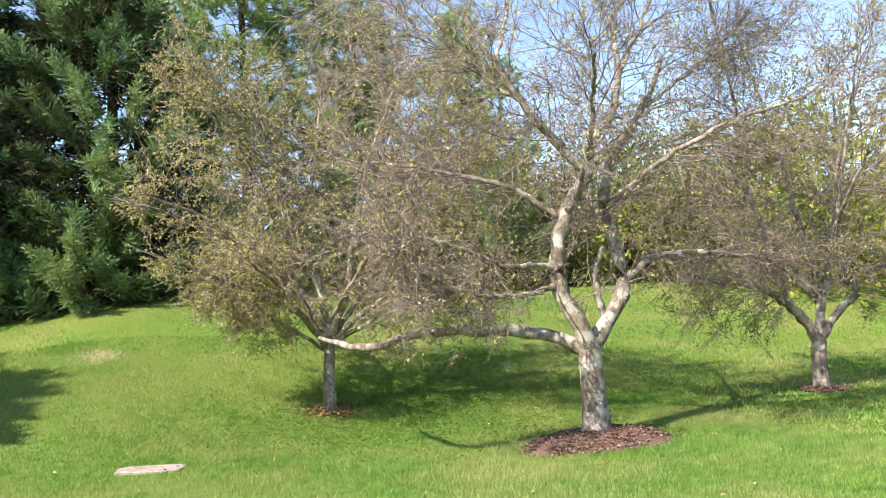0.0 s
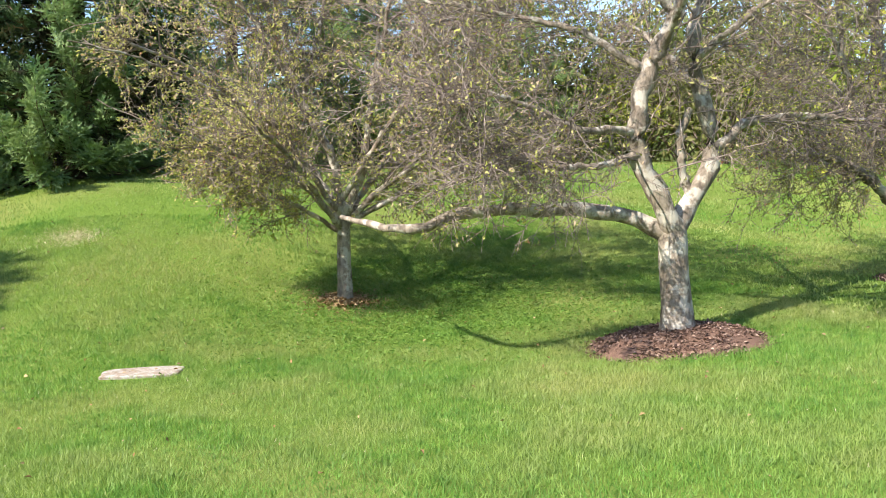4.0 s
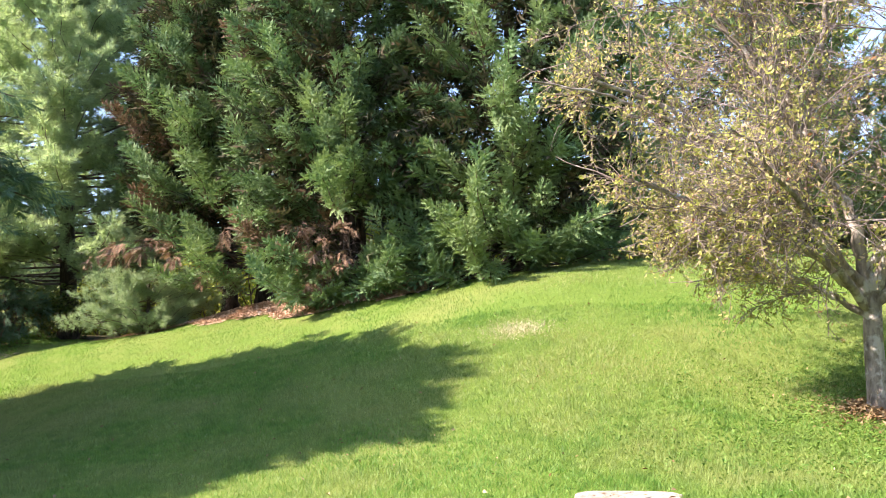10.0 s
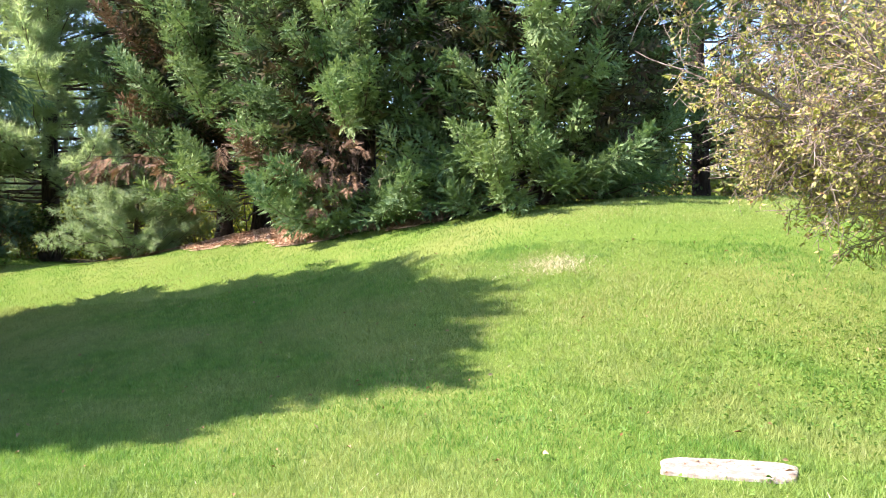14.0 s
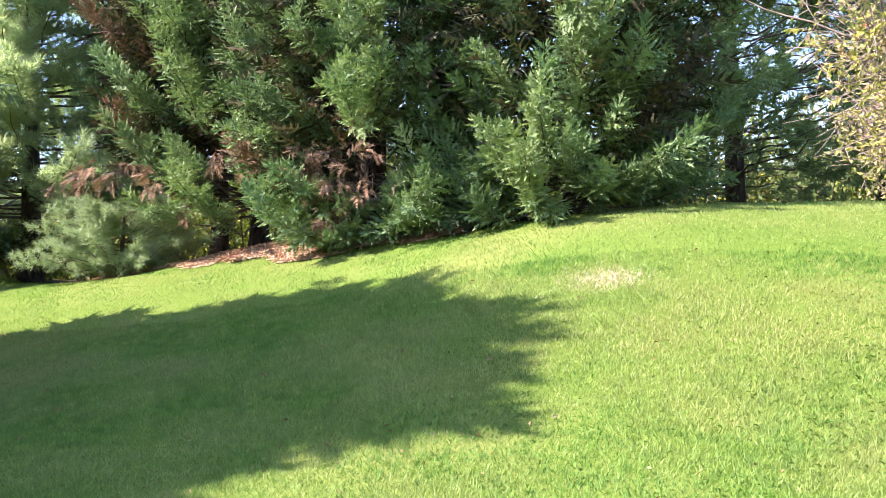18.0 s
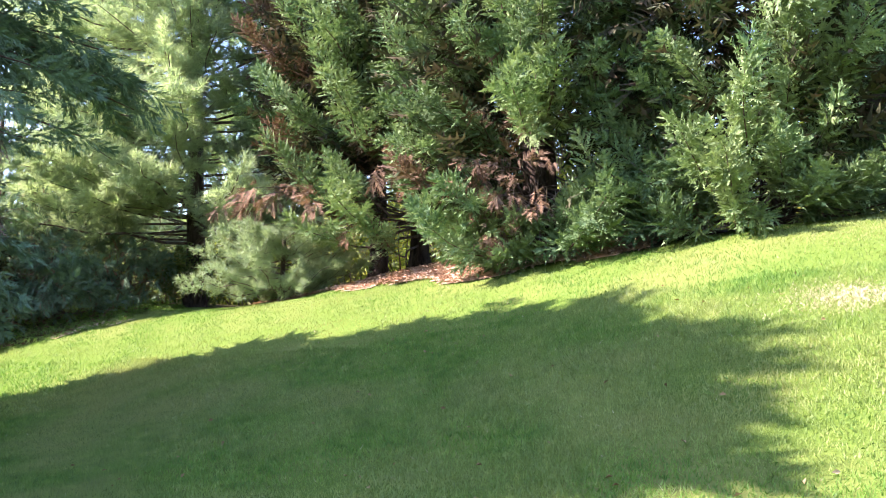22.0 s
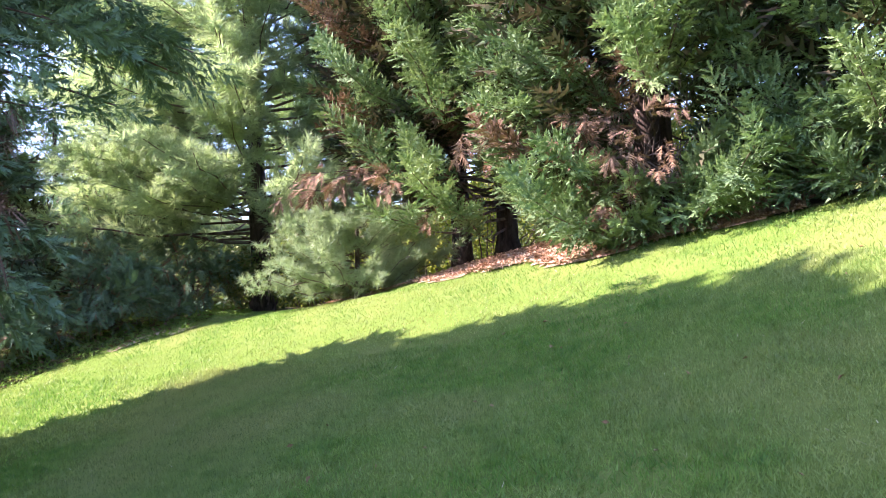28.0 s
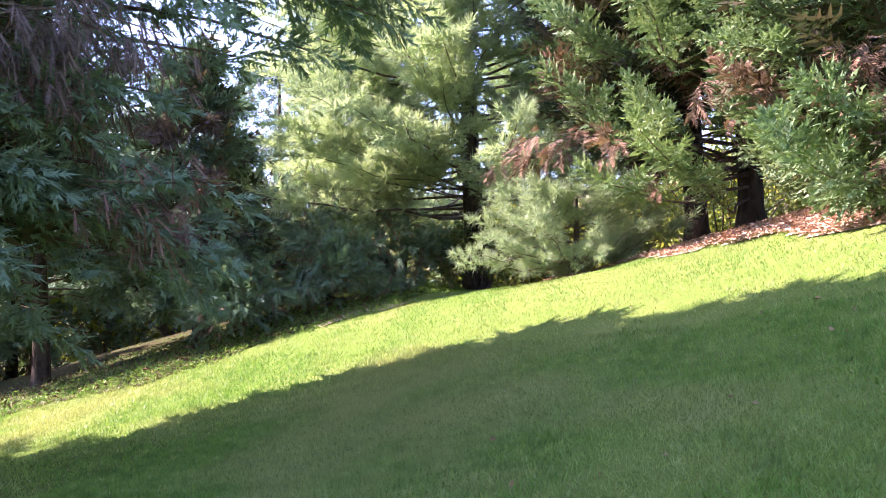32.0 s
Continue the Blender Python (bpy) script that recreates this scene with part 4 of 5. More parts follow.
crabapple((9.35, 10.25), [
    ([(9.33, 10.25, 1.15), (9.28, 10.25, 1.31), (8.89, 10.25, 1.72), (8.6, 10.25, 1.98), (8.0, 10.25, 2.2), (7.34, 10.2, 2.26)], 0.10, 0.04),
    ([(9.37, 10.28, 1.2), (9.51, 10.3, 1.74), (9.44, 10.3, 2.14), (9.37, 10.3, 2.53), (9.2, 10.4, 3.4), (9.1, 10.5, 4.6)], 0.09, 0.03),
    ([(9.4, 10.22, 1.2), (9.87, 10.2, 1.77), (10.21, 10.2, 1.9), (10.02, 10.2, 2.2), (10.72, 10.2, 2.4), (11.5, 10.2, 2.7)], 0.08, 0.03),
    ([(9.45, 10.3, 1.5), (9.9, 10.6, 2.4), (10.5, 11.0, 3.3), (11.0, 11.3, 4.2)], 0.07, 0.025),
    ([(8.9, 10.25, 1.75), (8.6, 10.2, 2.6), (8.2, 10.0, 3.5), (7.7, 9.9, 4.4)], 0.06, 0.025),
    ([(9.4, 10.3, 1.9), (9.3, 9.5, 2.8), (9.1, 8.7, 3.5), (9.0, 8.0, 4.0)], 0.05, 0.02),
    ([(9.4, 10.3, 1.8), (9.5, 11.2, 2.7), (9.6, 12.1, 3.4), (9.6, 12.9, 3.9)], 0.05, 0.02),
    ([(9.2, 10.4, 3.4), (9.0, 10.6, 5.0), (8.6, 10.8, 6.8)], 0.04, 0.012), ([(9.9, 10.6, 2.4), (10.6, 11.0, 4.8), (11.0, 11.2, 6.6)], 0.05, 0.012),
    ([(8.2, 10.0, 3.5), (7.9, 9.8, 5.2), (7.6, 9.7, 6.8)], 0.04, 0.012), ([(9.3, 9.5, 2.8), (9.4, 9.0, 4.6), (9.6, 8.7, 6.4)], 0.04, 0.012)],
    (9.3, 10.4, 4.8), (4.1, 3.8, 3.8), [(9.34, 10.25, 0.2), (9.33, 10.25, 0.78), (9.36, 10.25, 1.26)], 0.14, 0.115, 16, 8, 22000,
    "crabapple with a three-way fork and spreading bare crown")

# ---- conifers behind the lawn ----
T = lambda *p: np.array(p, float)  # noqa: E731


def low_boughs(x, y, tips):
    """Boughs that rest close to the ground, from the foot of a trunk."""
    out = []
    for tx, ty in tips:
        g = float(ground_z(tx, ty))
        out.append((T(x, y, float(ground_z(x, y)) + 0.5), T(tx, ty, g + rng.uniform(0.3, 0.55)), 6))
        out.append((T(x, y, float(ground_z(x, y)) + 0.9), T(tx + rng.normal(0, 0.25), ty + 0.15, g + rng.uniform(0.7, 1.1)), 6))
    return out


conifer_core = dict(core=212, core_mat=M_INNERSHADE)
CY = "green feathery sprays"
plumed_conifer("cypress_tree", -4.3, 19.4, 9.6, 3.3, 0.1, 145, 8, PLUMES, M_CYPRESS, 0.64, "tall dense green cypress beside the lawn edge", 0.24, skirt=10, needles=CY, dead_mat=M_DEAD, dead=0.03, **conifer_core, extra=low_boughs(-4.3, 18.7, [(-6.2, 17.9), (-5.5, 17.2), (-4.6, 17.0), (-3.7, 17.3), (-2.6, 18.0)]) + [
    (T(-4.7, 18.6, 3.2), T(-4.35, 16.1, 4.3), 9), (T(-4.7, 18.6, 2.6), T(-4.65, 16.2, 3.4), 9), (T(-4.7, 18.6, 3.2), T(-5.2, 16.4, 3.7), 6)])


def stems_bare(tips):
    """Leaves the stems open to view below head height, over a low fringe."""
    return ~((np.abs(tips[:, 0] + 7.8) < 0.5) & (tips[:, 1] < 19.2) & (tips[:, 2] > 3.1) & (tips[:, 2] < 4.6))


B1 = plumed_conifer("cypress_tree", -8.1, 18.95, 11.5, 2.9, 0.15, 150, 8, PLUMES, M_CYPRESS, 0.64, "broad green cypress with several brown stems at its foot", 0.2, stems=4, dead=0.06, dead_mat=M_DEAD, skirt=8, needles=CY, keep=stems_bare, **conifer_core, extra=low_boughs(-8.1, 18.9, [(-8.9, 17.9), (-8.0, 17.6), (-6.6, 17.7)]) + [
    (T(-8.0, 18.8, 3.8), T(-7.4, 16.1, 4.6), 8), (T(-8.0, 18.8, 4.8), T(-7.3, 16.3, 5.4), 8), (T(-8.0, 18.8, 2.8), T(-6.8, 17.3, 2.75), 5), (T(-8.1, 18.8, 4.2), T(-9.2, 16.9, 4.8), 7)])
C1 = plumed_conifer("cypress_tree", -11.75, 21.8, 12.0, 3.6, 1.8, 135, 9, PLUMES, M_CYPRESS, 0.66, "green cypress with browned lower branches over pine straw", 0.22, dead=0.05, dead_mat=M_DEAD, needles=CY, **conifer_core, extra=[
    (T(-11.6, 21.6, 4.0), T(-9.9, 17.6, 4.6), 7), (T(-11.7, 21.6, 3.6), T(-11.7, 18.2, 4.2), 7), (T(-11.7, 21.6, 3.4), T(-11.4, 17.8, 3.6), 7), (T(-11.7, 21.6, 3.6), T(-13.0, 18.3, 4.7), 7),
    (T(-11.7, 21.6, 4.6), T(-13.0, 18.2, 5.8), 8), (T(-11.7, 21.6, 5.0), T(-11.3, 17.6, 5.6), 8), (T(-11.7, 21.6, 3.2), T(-12.4, 18.3, 3.1), 7), (T(-11.7, 21.6, 3.0), T(-11.2, 18.9, 3.0), 6)])
plumed_conifer("cypress_tree", -12.55, 21.4, 12.0, 3.0, 1.8, 60, 9, PLUMES, M_CYPRESS, 0.62, "green cypress leaning among its neighbours", 0.21, dead=0.14, dead_mat=M_DEAD, needles=CY, face=-2.1, half=1.8, **conifer_core)
FLAT_TOP = lambda u: np.interp(u, [0, 0.1, 0.4, 0.8, 1], [0.85, 1, 0.9, 0.6, 0.1])  # noqa: E731
P1 = plumed_conifer("pine_tree", -18.0, 21.7, 13.8, 4.9, 2.0, 180, 14, BRUSHES, M_PINE, 1.0, "tall white pine with pale feathery foliage", 0.25, lift=0.12, rise=0.1, dead=0.0, seen_to=11.0, core=0, needles="pale green soft needles",
               profile=FLAT_TOP, face=-1.2, half=1.9, inner=0.25, bow=0.05, fan=1.1)
conifer("pine_tree", -1.2, 25.2, 15.0, 4.6, 1.2, 160, 48, TUFTS, M_FARPINE, 0.32, "white pine with long dark limbs behind the mound", 0.24, rise=0.1, spread=0.55, dead=0.02, core=90, seen_to=11.0,
        needles="green soft needles", profile=lambda u: np.interp(u, [0, 0.1, 0.4, 0.8, 1], [0.9, 1, 0.9, 0.6, 0.1]), fan=0.7, inner=0.35)
conifer("pine_tree", 6.6, 27.5, 11.0, 3.2, 1.0, 90, 40, TUFTS, M_FARPINE, 0.32, "white pine standing behind the crabapples", 0.2, rise=0.15, spread=0.5, dead=0.02, core=60, seen_to=10.0,
        needles="green soft needles", profile=lambda u: np.interp(u, [0, 0.1, 0.4, 0.8, 1], [0.8, 1, 0.9, 0.6, 0.1]), fan=0.7, inner=0.35)
conifer("pine_tree", 2.6, 28.0, 12.0, 3.6, 1.0, 100, 40, TUFTS, M_FARPINE, 0.34, "dense dark pine behind the crabapples", 0.2, rise=0.15, spread=0.5, dead=0.02, core=80, seen_to=11.0,
        needles="green soft needles", profile=lambda u: np.interp(u, [0, 0.1, 0.4, 0.8, 1], [0.9, 1, 0.9, 0.6, 0.1]), fan=0.7, inner=0.3)
for x, y, h, r in ((-22.8, 29.2, 10.0, 3.0), (-26.2, 27.4, 9.0, 2.8)):
    conifer("pine_tree", x, y, h, r, 0.6, 90, 36, TUFTS, M_FARPINE, 0.34, "green pine behind the tall white pine", 0.16, rise=0.15, spread=0.5, dead=0.02, core=60, seen_to=9.0,
            needles="green soft needles", profile=lambda u: np.interp(u, [0, 0.1, 0.4, 0.8, 1], [0.9, 1, 0.9, 0.6, 0.1]), fan=0.7, inner=0.3)
plumed_conifer("young_pine", -13.7, 19.4, 1.5, 1.75, 0.25, 46, 7, SOFT_BRUSHES, M_YOUNGPINE, 0.5, "low spreading young pine at the edge of the bed", 0.06, rise=0.3, dead=0.0, core=0, seen_to=1.4, needles="pale green soft needles",
               profile=lambda u: np.interp(u, [0, 0.3, 0.7, 1], [0.95, 1.0, 0.8, 0.5]), half=2.6, inner=0.15, bow=0.05)


def dead_bough(root, foot, tips, each, mat=M_DEAD, size=0.32, droop=0.9):
    """Browned boughs that hang on a living tree."""
    at = np.array(root.location)
    tips = np.array(tips, float)
    boughs(root, at, np.repeat(np.array([foot], float), len(tips), 0), tips, each, LONG_SPRAYS, mat, M_CONTWIG, size, 0.32, droop, "dead_bough", "browned dead boughs", 0.45, 0.0, 0.8)


dead_bough(C1, (-11.7, 21.7, 3.9), [(-14.6, 18.9, 3.95), (-14.0, 18.4, 4.05), (-13.3, 18.1, 3.8)], 46)
dead_bough(C1, (-11.7, 21.7, 3.6), [(-12.3, 17.9, 3.9), (-11.6, 17.6, 3.5), (-10.4, 17.6, 4.0)], 30)
dead_bough(B1, (-8.1, 18.9, 3.4), [(-9.3, 17.7, 4.2), (-8.5, 17.5, 3.7), (-8.0, 17.4, 4.6), (-8.2, 17.8, 3.0)], 40)
dead_bough(B1, (-8.1, 18.9, 3.0), [(-8.3, 17.3, 2.6), (-7.9, 17.2, 3.2), (-8.5, 17.4, 3.4)], 36, size=0.26)


dead_bough(B1, (-8.1, 18.9, 3.2), [(-7.6, 16.9, 4.3), (-7.4, 16.9, 3.7), (-7.8, 16.9, 3.5), (-7.2, 16.9, 3.2), (-8.5, 16.9, 3.8), (-8.7, 16.9, 3.6)], 26, size=0.24)


def bare_limbs(root, foot, ways, length, r0, twigs, mat, name="bare_limb", droop=-0.04):
    """Dead, needleless limbs with forking twigs."""
    at = np.array(root.location)
    for way in ways:
        P = grown(np.array([foot], float) + rng.normal(0, 0.12, (1, 3)), np.array([way], float), np.array([length * rng.uniform(0.7, 1.2)]), 9, 0.13, droop)
        B, E = along(np.repeat(P, twigs, 0), rng.uniform(0.25, 1.0, twigs))
        Q = grown(B, sideways(E, rng.uniform(0.5, 1.1, twigs)), rng.uniform(0.15, 0.4, twigs) * length, 5, 0.2, droop)
        V, F = joined([tubes(P, np.linspace(r0, r0 * 0.25, 9)[None], 5), tubes(Q, np.linspace(r0 * 0.4, r0 * 0.15, 5)[None] * np.ones((twigs, 1)), 3)])
        part(name, mesh_of(name, V - at, F, mat, True), root, "bare dead limb with forking twigs")


bare_limbs(B1, (-7.8, 18.6, 3.0), [(math.cos(a), math.sin(a) - 0.6, rng.uniform(-0.1, 0.9)) for a in np.linspace(-2.4, 0.4, 16)], 0.9, 0.014, 5, M_TWIG)
bare_limbs(B1, (-8.2, 18.8, 3.4), [(math.cos(a), math.sin(a) - 0.5, rng.uniform(-0.2, 0.8)) for a in np.linspace(-2.8, 0.0, 10)], 1.1, 0.014, 5, M_TWIG)
bare_limbs(C1, (-11.7, 21.6, 3.6), [(math.cos(a), math.sin(a), rng.uniform(-0.15, 0.3)) for a in np.linspace(-2.6, -0.5, 10)], 2.6, 0.02, 7, M_CONTWIG)
bare_limbs(P1, (-19.3, 23.1, 2.9), [(math.cos(a), math.sin(a), rng.uniform(-0.15, 0.2)) for a in np.linspace(-2.2, -0.1, 9)], 2.6, 0.02, 8, M_CONTWIG)
bare_limbs(P1, (-19.3, 23.1, 4.2), [(math.cos(a), math.sin(a), rng.uniform(0.0, 0.3)) for a in np.linspace(-2.0, 0.0, 5)], 3.2, 0.028, 8, M_CONTWIG)
# dark drooping tree beside the walk, with dead grey sprays hanging in it
def shades_lawn(tips):
    """Boughs whose shade falls on the dark part of the lawn or short of it; the strip before the bed lies in the sun."""
    h = tips[:, 2] - 0.4
    x, y = tips[:, 0] + SHADE[0] * h, tips[:, 1] + SHADE[1] * h
    return (y < np.interp(x, [-16.5, -13.8, -12.6, -10.0, -5.8, -3.9], [10.4, 11.5, 13.6, 15.2, 15.2, 14.4])) & (x < -4.8)


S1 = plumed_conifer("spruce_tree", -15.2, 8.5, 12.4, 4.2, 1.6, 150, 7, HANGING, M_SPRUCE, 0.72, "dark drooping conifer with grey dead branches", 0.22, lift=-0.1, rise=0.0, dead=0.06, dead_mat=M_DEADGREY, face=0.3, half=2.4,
                    seen_to=8.5, needles="dark green drooping sprays", core=90, core_mat=M_INNERSHADE, inner=0.3, bow=-0.08, keep=shades_lawn,
                    profile=lambda u: np.interp(u, [0, 0.15, 0.3, 0.5, 0.75, 0.93, 1.0], [0.8, 0.95, 1.0, 0.95, 0.8, 0.5, 0.2]), extra=[
    (T(-15.2, 8.5, 4.9), T(-11.60, 13.33, 4.45), 14), (T(-15.2, 8.5, 4.9), T(-11.60, 13.62, 4.49), 10), (T(-15.2, 8.5, 3.2), T(-11.97, 10.49, 3.13), 11),
    (T(-15.2, 8.5, 2.8), T(-11.97, 10.23, 2.50), 11), (T(-15.2, 8.5, 2.5), T(-11.97, 10.88, 2.17), 4), (T(-15.2, 8.5, 5.4), T(-11.60, 11.16, 5.28), 8),
    (T(-15.2, 8.5, 2.8), T(-11.97, 9.98, 2.89), 9), (T(-15.2, 8.5, 2.6), T(-11.97, 10.54, 2.82), 9), (T(-15.2, 8.5, 2.4), T(-11.97, 10.16, 2.39), 9),
    (T(-15.2, 8.5, 2.4), T(-11.97, 10.84, 2.34), 7), (T(-15.2, 8.5, 2.0), T(-11.97, 9.88, 1.89), 7), (T(-15.2, 8.5, 4.4), T(-11.97, 12.09, 4.16), 7),
    (T(-15.2, 8.5, 4.0), T(-11.97, 12.03, 3.62), 7), (T(-15.2, 8.5, 5.0), T(-11.97, 11.77, 5.02), 9), (T(-15.2, 8.5, 4.8), T(-11.97, 11.20, 4.56), 9),
    (T(-15.2, 8.5, 5.0), T(-11.97, 11.70, 4.97), 9), (T(-15.2, 8.5, 2.6), T(-11.97, 11.77, 2.45), 8), (T(-15.2, 8.5, 2.3), T(-11.60, 11.41, 1.95), 7),
    (T(-15.2, 8.5, 2.1), T(-11.97, 11.38, 1.72), 5), (T(-15.2, 8.5, 4.7), T(-11.60, 11.89, 4.37), 8), (T(-15.2, 8.5, 5.6), T(-11.60, 12.17, 5.24), 9),
    (T(-15.2, 8.5, 6.1), T(-11.97, 12.25, 5.97), 9), (T(-15.2, 8.5, 6.6), T(-11.97, 11.86, 6.55), 7), (T(-15.2, 8.5, 5.3), T(-11.60, 12.80, 4.83), 12),
    (T(-15.2, 8.5, 4.8), T(-11.60, 12.75, 4.48), 12), (T(-15.2, 8.5, 6.1), T(-11.60, 13.03, 5.92), 12), (T(-15.2, 8.5, 4.0), T(-11.60, 12.55, 3.68), 7),
    (T(-15.2, 8.5, 6.9), T(-11.60, 10.96, 5.42), 10), (T(-15.2, 8.5, 7.2), T(-11.60, 11.57, 5.65), 10), (T(-15.2, 8.5, 6.1), T(-11.97, 11.38, 6.14), 9),
    (T(-15.2, 8.5, 4.8), T(-11.60, 13.38, 4.19), 9), (T(-15.2, 8.5, 4.2), T(-11.60, 11.39, 4.00), 8), (T(-15.2, 8.5, 3.7), T(-11.60, 11.03, 3.05), 7)])
off = np.array(S1.location)


def upper_crown(k):
    """Tips of the dark tree's upper boughs, added to cast the lawn's shade in its outline: a broad, blunt crown that
    leans over the shaded side.
    """
    across = rng.uniform(-16.5, -4.7, k)           # how far its shade would reach
    hi = np.interp(across, [-16.5, -14.0, -12.9, -10.3, -7.7, -6.2, -5.2, -4.7], [10.3, 11.4, 13.6, 15.5, 15.7, 15.5, 15.0, 14.2])
    lo = np.interp(across, [-16.5, -12.0, -9.5, -7.9, -6.2, -5.5, -5.0, -4.6], [6.5, 7.5, 8.4, 9.1, 9.8, 10.4, 11.2, 11.7])
    side = lo + (hi - lo) * rng.random(k)
    # leaders that stand out of the crown, placed for the lobes of its shade
    across[:9] = (-4.9, -4.4, -4.35, -4.0, -4.0, -4.15, -4.5, -4.6, -4.6)
    side[:9] = (15.0, 14.1, 13.95, 13.0, 12.85, 12.8, 11.4, 11.3, 11.6)
    far = (across + 15.2) * 0.829 + (side - 8.5) * 0.559
    h = far / math.hypot(*SHADE) + rng.uniform(-1.3, 1.3, k)
    return np.stack([across - SHADE[0] * h, side - SHADE[1] * h, h], -1)[h > 2.2]


# boughs worked back from the shade they should cast
tips = upper_crown(400)
feet = np.stack([np.full(len(tips), -15.2), np.full(len(tips), 8.5), np.minimum(tips[:, 2] + 0.3, 12.0)], -1)
leafy_limbs(S1, off, feet, tips, 5, BROAD, M_SPRUCE, 1.15, 0.35, 1.0, 0.1, 0.03, "upper_bough", "dark green upper bough placed to shape the shade on the lawn")
k = 13
tips = np.stack([rng.uniform(-12.3, -11.3, k), np.where(np.arange(k) < 11, rng.uniform(10.2, 11.1, k), rng.uniform(11.2, 11.5, k)), np.where(np.arange(k) < 11, rng.uniform(2.95, 3.75, k), rng.uniform(2.2, 2.6, k))], -1)
V, F = boughs(S1, off, tips * [0.4, 0.4, 1] + off * [0.6, 0.6, 0] + [0, 0, 0.5], tips, 110, STRANDS, M_DEADGREY, M_CONTWIG, 0.27, 0.45, 1.9, "dead_bough", "grey-brown dead sprays hanging down", 0.5, 0.0, 0.6)
if len(V):
    part("dead_limb", mesh_of("dead_limb", V, F, M_CONTWIG, True), S1, "bare grey limbs", "stuff")
for x, y, h, r, low, n in ((-22.2, 14.1, 6.6, 2.1, 1.4, 64), (-20.4, 16.4, 5.6, 1.7, 0.6, 56)):
    plumed_conifer("spruce_tree", x, y, h, r, low, n, 8, HANGING, M_SPRUCE, 0.7, "slim dark conifer with a bare foot at the wood's edge", 0.17, lift=-0.1, rise=0.0, dead=0.12, dead_mat=M_DEADGREY,
                   needles="dark green drooping sprays", core=24, core_mat=M_INNERSHADE, inner=0.3, bow=-0.08, face=-0.4, half=2.2)
# unseen tree, added only to help shade the lawn
conifer("spruce_tree", -21.5, 4.8, 11.0, 2.8, 1.5, 200, 30, FAR_SPRAYS, M_SPRUCE, 0.5, "unseen dark conifer added to fill out the shade on the lawn", 0.19, droop=0.4, rise=0.1, spread=0.5, dead=0.1, seen_to=11, inner=0.15, needles="dark green drooping sprays", face=-0.2,
        profile=lambda u: np.interp(u, [0, 0.3, 0.75, 1.0], [0.8, 1.0, 0.8, 0.3]))
for x, y, h, r in ((-24.5, 18.7, 6.0, 2.0), (-25.6, 21.9, 8.0, 2.4)):
    conifer("spruce_tree", x, y, h, r, 0.6, 120, 26, FAR_SPRAYS, M_SPRUCE, 0.42, "dark conifer in the shade behind the lawn edge", 0.14, droop=0.35, rise=0.1, spread=0.4, dead=0.15, needles="dark green sprays", face=-0.8)
for x, y, h, r in ((-28.5, 11.6, 7.2, 2.8), (-30.0, 16.2, 8.8, 3.0), (-33.0, 20.4, 10.5, 3.2)):
    conifer("spruce_tree", x, y, h, r, 0.4, 90, 30, FAR_SPRAYS, M_SPRUCE, 0.5, "dark conifer deeper in the wood", 0.16, droop=0.35, rise=0.1, spread=0.45, dead=0.1, core=50, needles="dark green sprays", face=-0.4)
conifer("spruce_tree", -32.5, 29.3, 16.0, 3.4, 1.5, 110, 24, FAR_SPRAYS, M_SPRUCE, 0.6, "dark pointed conifer standing in the wood", 0.2, droop=0.3, rise=0.1, spread=0.4, dead=0.1, needles="dark green sprays", face=-0.8)
conifer("spruce_tree", -29.5, 20.5, 6.5, 2.4, 0.4, 80, 20, FAR_SPRAYS, M_SPRUCE, 0.5, "smaller dark conifer at the lawn's end", 0.12, droop=0.35, rise=0.1, spread=0.35, dead=0.1, needles="dark green sprays", face=-0.8)
for x, y, h, r in ((-20.6, 19.3, 2.6, 1.6), (-18.6, 16.2, 1.2, 1.0), (-18.4, 18.0, 1.4, 1.1), (-19.0, 20.4, 1.6, 1.2)):
    conifer("young_spruce", x, y, h, r, 0.2, 40, 40, LONG_SPRAYS, M_SPRUCE, 0.28, "low dark conifer filling the wood's edge", 0.06, droop=0.35, rise=0.2, spread=0.35, dead=0.15, needles="dark green sprays", face=-0.8,
            profile=lambda u: np.interp(u, [0, 0.4, 0.8, 1], [1.0, 1.0, 0.7, 0.3]))


